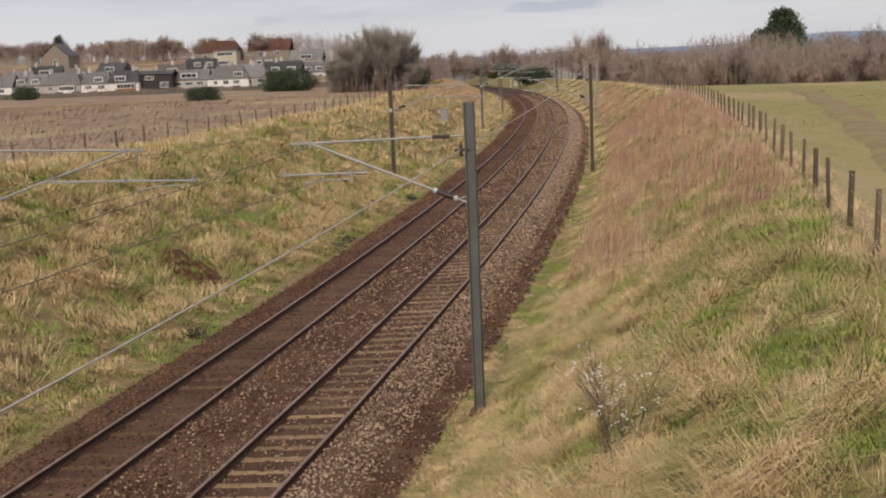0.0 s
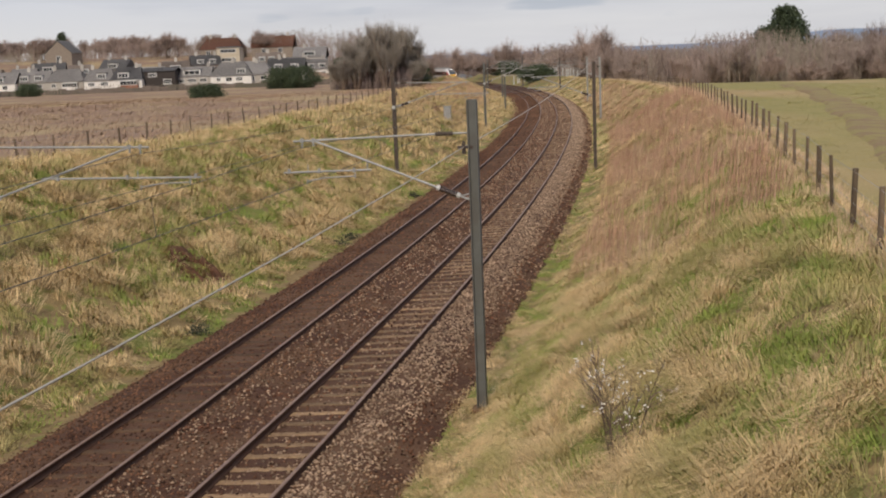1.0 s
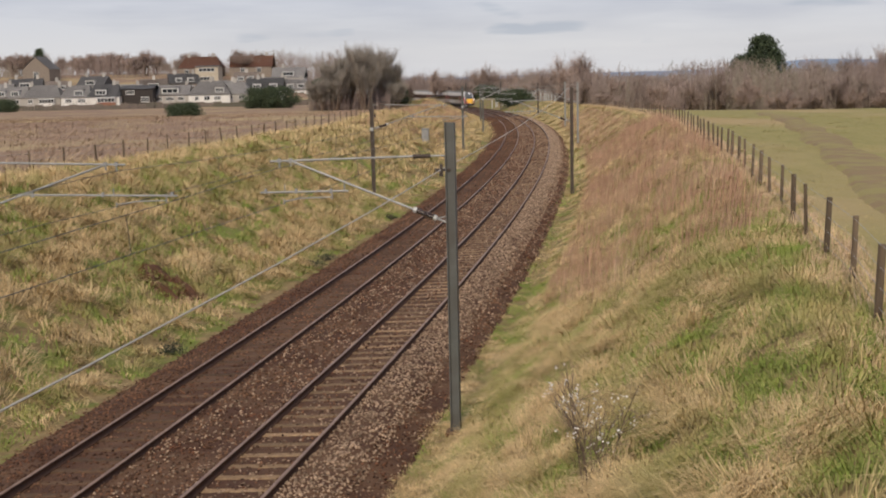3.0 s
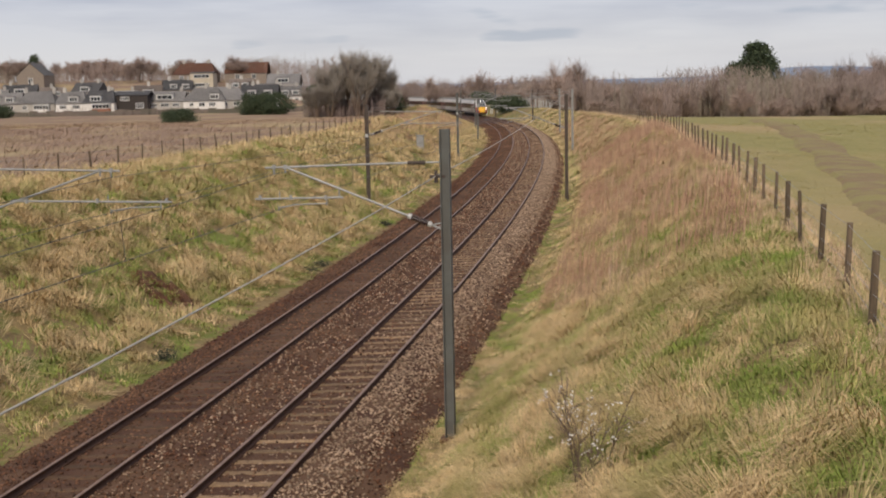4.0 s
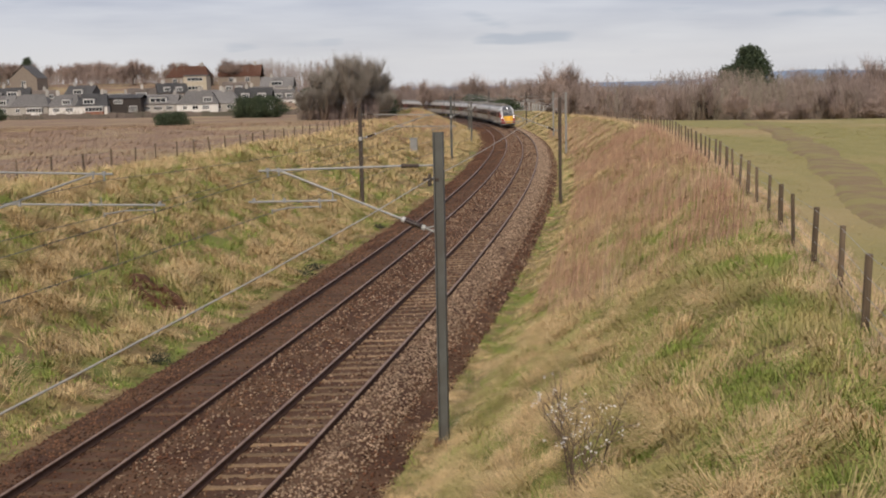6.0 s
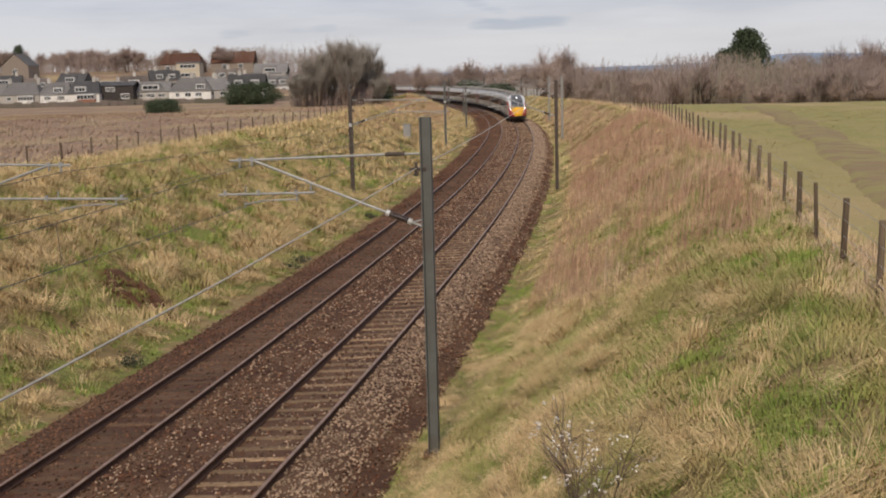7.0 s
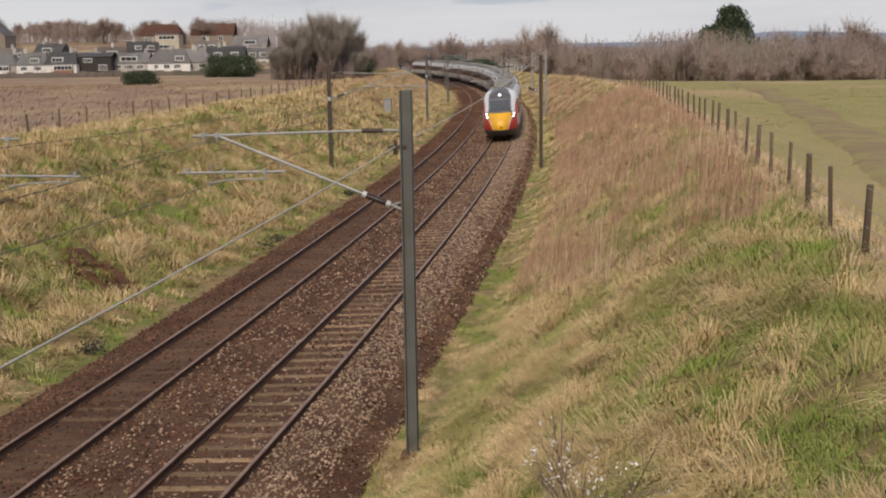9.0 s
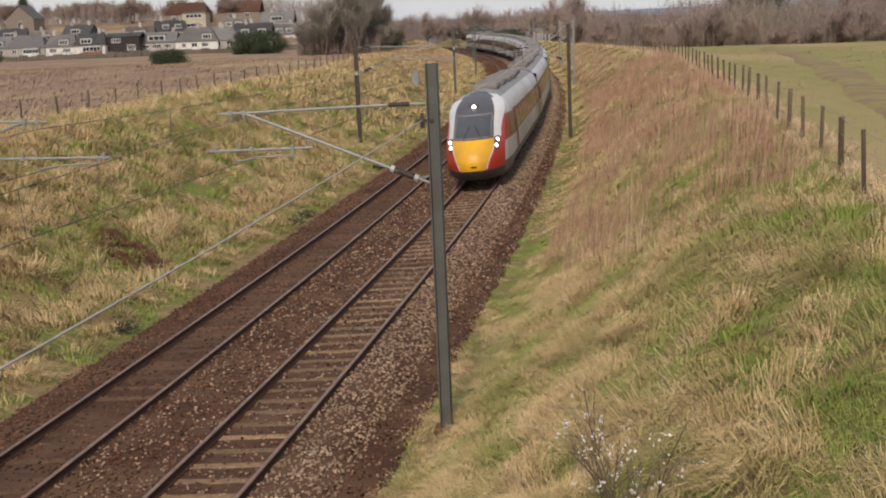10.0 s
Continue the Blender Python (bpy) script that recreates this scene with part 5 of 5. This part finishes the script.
def tussocks(count, per, region, radius, length, width, seed, flop=0.5, rise=0.5, keep=None, mound=0.12):
    """Mops of long bent blades that fall outwards and downhill. Returns verts, triangles and rounded normals."""
    rng = np.random.default_rng(seed)
    s0, s1, n0, n1 = region
    s, n = rng.uniform(s0, s1, count), rng.uniform(n0, n1, count)
    if keep is not None:
        ok = keep(s, n, rng)
        s, n = s[ok], n[ok]
    x, y, _ = (np.asarray(q) for q in at(s, n))
    k = len(x)
    gx, gy = land(x - 0.4, y) - land(x + 0.4, y), land(x, y - 0.4) - land(x, y + 0.4)
    g = np.hypot(gx, gy) + 0.02
    wind = 3.0 * np.sin(x * 1.3 + 1.9 * np.sin(y * 0.9)) + rng.normal(0, 1.2, k)
    fx, fy = gx / g * 0.45 + np.cos(wind) * 0.8, gy / g * 0.45 + np.sin(wind) * 0.8
    size = rng.uniform(0.6, 1.15, k) + 0.45 * rng.uniform(0, 1, k) ** 4
    # short where the slope meets the ballast
    short = np.interp(n, [-7.4, -6.4, 2.3, 3.4, 4.8], [1.0, 0.55, 0.35, 0.45, 1.0])
    rep = lambda q: np.repeat(q, per)
    a, r = rng.uniform(0, 2 * np.pi, k * per), rep(size) * radius * np.sqrt(rng.uniform(0, 1, k * per))
    ox, oy = np.cos(a), np.sin(a)
    X, Y = rep(x) + ox * r, rep(y) + oy * r
    Z = land(X, Y) - 0.02 + mound * rep(size * short) * (1 - (r / (radius * rep(size))) ** 2)
    L = length * rep(size * short) * rng.uniform(0.55, 1.2, k * per)
    spread = r / (radius * rep(size)) * 0.6
    dx, dy = ox * spread + rep(fx) * flop + rng.normal(0, 0.16, k * per), oy * spread + rep(fy) * flop + rng.normal(0, 0.16, k * per)
    up = rise * rng.uniform(0.6, 1.25, k * per)
    turn = np.arctan2(dy, dx) + np.pi / 2 + rng.normal(0, 0.5, k * per)
    w = width * rng.uniform(0.6, 1.3, k * per) / 2
    side = np.stack([np.cos(turn) * w, np.sin(turn) * w, np.zeros_like(w)], 1)
    base = np.stack([X, Y, Z], 1)
    mid = base + np.stack([dx * L * 0.42, dy * L * 0.42, up * L * 0.62], 1)
    tip = base + np.stack([dx * L * 1.05, dy * L * 1.05, up * L * rng.uniform(0.1, 0.6, k * per)], 1)
    v = np.stack([base - side, base + side, mid - side * 0.85, mid + side * 0.85, tip], 1).reshape(-1, 3)
    i = np.arange(len(base))[:, None] * 5
    f = np.concatenate([i + [0, 1, 3], i + [0, 3, 2], i + [2, 3, 4]]).reshape(-1, 3)
    # the mop is lit as a rounded mound
    out = np.stack([ox * spread * 0.7, oy * spread * 0.7 - 0.4, np.full(k * per, 1.0)], 1) + rng.normal(0, 0.22, (k * per, 3))
    nrm = np.repeat(out / np.linalg.norm(out, axis=1, keepdims=True), 5, axis=0)
    return v, f, nrm


def grass_object(name, sets, mat, label):
    rng = np.random.default_rng(3)
    vs, fs, ns, off = [], [], [], 0
    for v, f, *nrm in sets:
        vs.append(v)
        fs.append(f + off)
        k = len(v)
        up = np.stack([rng.normal(0, 0.3, k), rng.normal(-0.35, 0.3, k), np.ones(k)], 1)
        ns.append(nrm[0] if nrm else up / np.linalg.norm(up, axis=1, keepdims=True))
        off += k
    v, f = np.concatenate(vs), np.concatenate(fs)
    ob = array_mesh(name, v, face_up(v, f), mat)
    ob.data.polygons.foreach_set("use_smooth", np.ones(len(f), bool))
    ob.data.normals_split_custom_set_from_vertices(np.concatenate(ns).astype(np.float32))
    return tagged(ob, label, "grass", kind="stuff")


def stems_bound(s, n, rng):
    return s > np.interp(n, [3.5, 4.7, 6.2, 7.2, 8.3, 10.2], [27, 22.5, 17.2, 16.2, 14.0, 13.8]) + rng.normal(0, 0.7, len(s))


def off_scar(s, n, rng):
    return np.hypot((s - 26.2) + (n + 8.6) * 0.5, (n + 8.6) / 1.5) > 1.0


def off_wheels(s, n, rng):
    return np.abs(n - wheel_line(s)) > rng.uniform(0.0, 1.5, len(s))


def patchy_stems(s, n, rng):
    wave = np.sin(s * 0.55 + np.sin(n * 1.3) * 1.5) + np.sin(n * 1.7 + s * 0.23) + rng.normal(0, 0.7, len(s))
    return stems_bound(s, n, rng) & (wave > -0.5)


def build_grass():
    near_r = (-6, 34, 2.35, 10.6)
    grass_object("dry_grass", [
        tussocks(4200, 80, near_r, 0.27, 0.56, 0.0075, 11, 0.6, 0.48, open_dry, 0.15),
        tussocks(2400, 40, (34, 75, 2.3, 10.3), 0.28, 0.5, 0.018, 12, 0.5, 0.5, slope_dry),
        blades(4200, 14, (75, 240, 2.3, 10.4), 0.7, 0.05, 0.7, 13, 0.3, 0.5, segs=1),
    ], M["straw"], "straw-coloured tussocky dry grass on the cutting side")
    grass_object("dry_grass", [
        tussocks(4300, 56, (4, 62, -19.5, -6.15), 0.36, 0.72, 0.016, 14, 0.65, 0.56, bank_dry, 0.24),
        tussocks(1900, 34, (62, 130, -19.5, -6.1), 0.42, 0.75, 0.035, 15, 0.45, 0.65, dry_spots, 0.24),
        blades(4000, 14, (130, 260, -20, -6.2), 0.8, 0.07, 0.8, 16, 0.35, 0.5, segs=1),
    ], M["straw"], "straw and olive tussocky grass on the steep bank")
    grass_object("dry_grass", [
        tussocks(420, 60, (-4, 80, 9.9, 10.8), 0.2, 0.42, 0.008, 17, 0.35, 0.75),
        blades(900, 10, (80, 190, 9.7, 10.8), 0.7, 0.04, 0.4, 18, 0.15, 0.7, segs=1),
        blades(2200, 10, (10, 200, -19.8, -18.2), 0.6, 0.03, 0.5, 19, 0.2, 0.7, segs=1),
    ], M["pale_grass"], "tall pale dry grass along the fences")
    grass_object("green_grass", [
        tussocks(4600, 50, near_r, 0.26, 0.34, 0.008, 21, 0.45, 0.6, green_spots, 0.06),
        blades(2600, 12, (34, 110, 2.3, 10.3), 0.32, 0.03, 0.5, 22, 0.2, 0.7, segs=1, keep=green_spots),
        tussocks(3600, 26, (4, 70, -19, -6.1), 0.3, 0.42, 0.02, 25, 0.4, 0.75, green_spots),
    ], M["green"], "fresh green grass among the dry tufts")
    grass_object("field_grass", [
        blades(9000, 7, (-5, 45, 10.7, 30), 0.12, 0.02, 0.6, 31, 0.3, 0.7, segs=1, keep=off_wheels),
        blades(7000, 7, (40, 95, 10.6, 45), 0.12, 0.04, 0.6, 33, 0.35, 0.7, segs=1, keep=off_wheels),
        blades(9000, 7, (60, 150, 10.6, 70), 0.09, 0.06, 0.6, 32, 0.5, 0.7, segs=1, keep=off_wheels),
    ], M["field_blade"], "short green grass of the open field")
    grass_object("dead_stems", [
        blades(10500, 3, (12, 92, 4.0, 9.9), 0.9, 0.012, 0.3, 41, 0.12, 0.9, keep=patchy_stems),
        blades(3800, 3, (13, 88, 4.4, 9.6), 1.15, 0.012, 0.25, 42, 0.1, 1.0, keep=patchy_stems),
        blades(1500, 4, (88, 170, 3.8, 8.5), 0.9, 0.03, 0.25, 43, 0.2, 0.9, segs=1),
        blades(4500, 4, (95, 190, -18, -9.5), 0.9, 0.03, 0.3, 44, 0.2, 0.9, segs=1),
    ], M["dead_stem"], "tall dead brown weed stems on the slope")
    grass_object("rough_weeds", [
        blades(16000, 7, (10, 230, -120, -19), 0.55, 0.055, 0.5, 51, 0.5, 0.7, segs=1),
    ], M["field_weed"], "brown dead weeds of the rough field")


build_grass()


def build_stones():
    """Loose ballast stones near the tracks."""
    rng = np.random.default_rng(7)
    base = np.array([(1, 0, 0), (-1, 0, 0), (0, 1, 0), (0, -1, 0), (0, 0, 1), (0, 0, -1)], float)
    tri = np.array([(0, 2, 4), (2, 1, 4), (1, 3, 4), (3, 0, 4), (2, 0, 5), (1, 2, 5), (3, 1, 5), (0, 3, 5)])
    bands = {"stone": [(26000, -6.3, -4.05), (9000, -4.1, -2.5), (17000, -2.55, -0.8), (4500, -0.8, 0.8), (8000, 1.8, 2.6)], "stone_grey": [(26000, 0.8, 2.05), (2600, 1.9, 2.6), (9000, -2.6, -0.9), (3500, -0.7, 0.7)]}
    for mat, rows in bands.items():
        vs, fs, off = [], [], 0
        for count, n0, n1 in rows:
            s = -6 + 215 * rng.uniform(0, 1, count) ** 2.3
            n = rng.uniform(n0, n1, count)
            prof_n = [-6.3, -5.7, -5.1, -4.75, -4.2, -4.0, -2.65, -2.5, -1.9, -1.66, -1.42, -0.84, -0.68, 0.68, 0.84, 1.42, 1.75, 2.05, 2.5]
            prof_z = [-0.52, -0.40, -0.22, -0.15, -0.15, -0.18, -0.18, -0.15, -0.15, -0.14, -0.15, -0.15, -0.18, -0.18, -0.15, -0.15, -0.21, -0.34, -0.5]
            x, y, z = at(s, n, np.interp(n, prof_n, prof_z) + cant_z(n) + 0.012)
            r = rng.uniform(0.018, 0.042, count) * (1 + s / 90)
            shape = base[None] * rng.uniform(0.6, 1.25, (count, 6, 1)) * r[:, None, None]
            shape = shape + rng.normal(0, 0.2, (count, 6, 3)) * r[:, None, None]
            a = rng.uniform(0, 6.28, count)
            c, q = np.cos(a)[:, None], np.sin(a)[:, None]
            shape = np.stack([shape[..., 0] * c - shape[..., 1] * q, shape[..., 0] * q + shape[..., 1] * c, shape[..., 2] * 0.8], -1)
            v = shape + np.stack([x, y, z], 1)[:, None]
            f = tri[None] + (np.arange(count) * 6)[:, None, None]
            vs.append(v.reshape(-1, 3))
            fs.append(f.reshape(-1, 3) + off)
            off += count * 6
        ob = array_mesh("ballast_stones", np.concatenate(vs), np.concatenate(fs), M[mat])
        tagged(ob, "rust-stained broken ballast stones" if mat == "stone" else "pale grey-brown broken ballast stones", "stones", kind="stuff")


build_stones()


# ---- lineside things ----


def build_cabinet():
    cab = tagged(new("relay_cabinet"), "pale grey steel relay cabinet on the bank", "cabinet")
    x, y, _ = at(100, -10.6)
    cab.matrix_basis = Matrix.Translation((x, y, float(land(x, y)))) @ Matrix.Rotation(heading(100), 4, "Z")
    bm = bmesh.new()
    box(bm, -0.32, -0.25, -0.2, 0.32, 0.25, 1.45, 0.02)
    part("body", bm, M["galv"], cab)
    bm = bmesh.new()
    box(bm, -0.38, -0.31, 1.45, 0.38, 0.31, 1.53, 0.02)
    part("lid", bm, M["galv"], cab)
    bm = bmesh.new()
    box(bm, -0.28, -0.27, 0.0, 0.28, -0.252, 1.38, 0.004)
    part("door", bm, M["galv"], cab)


build_cabinet()


def build_scar():
    """Bare earth where the bank has slipped, with dead bracken."""
    rng = np.random.default_rng(17)
    k = 26
    gs, gn = np.meshgrid(np.linspace(24.2, 28.4, k), np.linspace(-10.4, -6.9, k), indexing="ij")
    x, y, _ = at(gs, gn)
    along = (gs - 26.2) + (gn + 8.6) * 0.5
    d = np.hypot(along / 1.0, (gn + 8.6) / 1.35)
    z = land(x, y) + 0.22 - 0.34 * smooth_step(0.75, 0.2, d) - 0.6 * smooth_step(0.75, 1.15, d) + 0.06 * np.sin(x * 9) * np.sin(y * 7)
    idx = np.arange(k * k).reshape(k, k)
    q = np.stack([idx[:-1, :-1], idx[:-1, 1:], idx[1:, 1:], idx[1:, :-1]], -1).reshape(-1, 4)
    tagged(array_mesh("bare_earth", np.stack([x, y, z], -1).reshape(-1, 3), q, M["earth"], smooth=True), "dark red-brown bare earth scar in the grass bank", "earth", kind="structure")
    v, f = blades(420, 14, (24.6, 28.6, -10.3, -7.3), 0.5, 0.02, 0.9, 61, 0.15, 0.35, keep=lambda s, n, r: np.hypot((s - 26.2) + (n + 8.6) * 0.5, (n + 8.6) / 1.5) < 1.0)
    ob = array_mesh("dead_bracken", v, face_up(v, f), M["bracken"])
    up_normals(ob)
    tagged(ob, "collapsed red-brown dead bracken round the earth scar", "bracken", kind="stuff")


build_scar()


def build_weeds():
    """Dark weed clumps at the edge of the ballast."""
    for i, (s, n, r) in enumerate(((20.0, -6.15, 0.4), (35.5, -6.1, 0.45), (37.5, -6.2, 0.35), (52, -6.2, 0.3))):
        rng = np.random.default_rng(70 + i)
        x, y, _ = at(s, n)
        c = rng.normal(0, 1, (500, 3)) * np.array([r * 0.5, r * 0.5, r * 0.35])
        c[:, 2] = np.abs(c[:, 2])
        c += np.array([x, y, float(land(x, y)) + 0.05])
        a, b = rng.normal(0, 0.035, c.shape), rng.normal(0, 0.035, c.shape)
        v = np.stack([c, c + a, c + b], 1).reshape(-1, 3)
        tagged(array_mesh("weed_clump", v, np.arange(len(v)).reshape(-1, 3), M["weed"]), "dark grey-green weed clump at the ballast edge", "weed", group="weeds at the ballast edge", kind="stuff")


build_weeds()


def build_far_fence():
    """Pale posts on the green slope behind the curve."""
    fence = tagged(new("paling_fence"), "pale grey posts of a fence on the green slope", "fence")
    rng = random.Random(8)
    bm = bmesh.new()
    box(bm, -0.12, -0.12, -0.3, 0.12, 0.12, 1.9, 0.02)
    me = bpy.data.meshes.new("post")
    bm.to_mesh(me)
    bm.free()
    me.materials.append(M["white_cap"])
    for k in range(24):
        x, y, z = place(38 + k * 2.2 + rng.uniform(-0.6, 0.6), 290 - k * 0.8)
        ob = new("post", me)
        ob.parent = fence
        ob.location = (x, y, z)


build_far_fence()


def nose_at(t):
    ts, ss = [a for a, _ in NOSE], [b for _, b in NOSE]
    # smooth through the listed places
    d = np.gradient(np.array(ss, float), np.array(ts))
    i = int(np.clip(np.searchsorted(ts, t, side="right") - 1, 0, len(ts) - 2))
    w = ts[i + 1] - ts[i]
    u = (t - ts[i]) / w
    return ((2 * u**3 - 3 * u**2 + 1) * ss[i] + (u**3 - 2 * u**2 + u) * w * d[i] + (-2 * u**3 + 3 * u**2) * ss[i + 1] + (u**3 - u**2) * w * d[i + 1])


def car_pose(s_front):
    """A car whose front end stands at s_front, on its two bogies."""
    a, b = Vector(at(s_front + 4.3, 0.0, 0.0)), Vector(at(s_front + 21.7, 0.0, 0.0))
    ahead = (a - b).normalized()
    yaw, pitch = math.atan2(-ahead.x, ahead.y), math.asin(ahead.z)
    m = Matrix.Translation(a) @ Matrix.Rotation(yaw, 4, "Z") @ Matrix.Rotation(pitch, 4, "X") @ Matrix.Rotation(math.atan2(CANT, GAUGE), 4, "Y")
    return m @ Matrix.Translation((0, 4.3, CANT / 2))


def motions():
    for i, car in enumerate(CARS):
        rows = []
        for k in range(41):
            m = car_pose(nose_at(k * 0.25) + i * CAR_LENGTH)
            if i == len(CARS) - 1:
                m = m @ Matrix.Translation((0, -25.8, 0)) @ Matrix.Rotation(math.pi, 4, "Z")
            rows.append((k * 0.25, m))
        walk(car, rows)


motions()
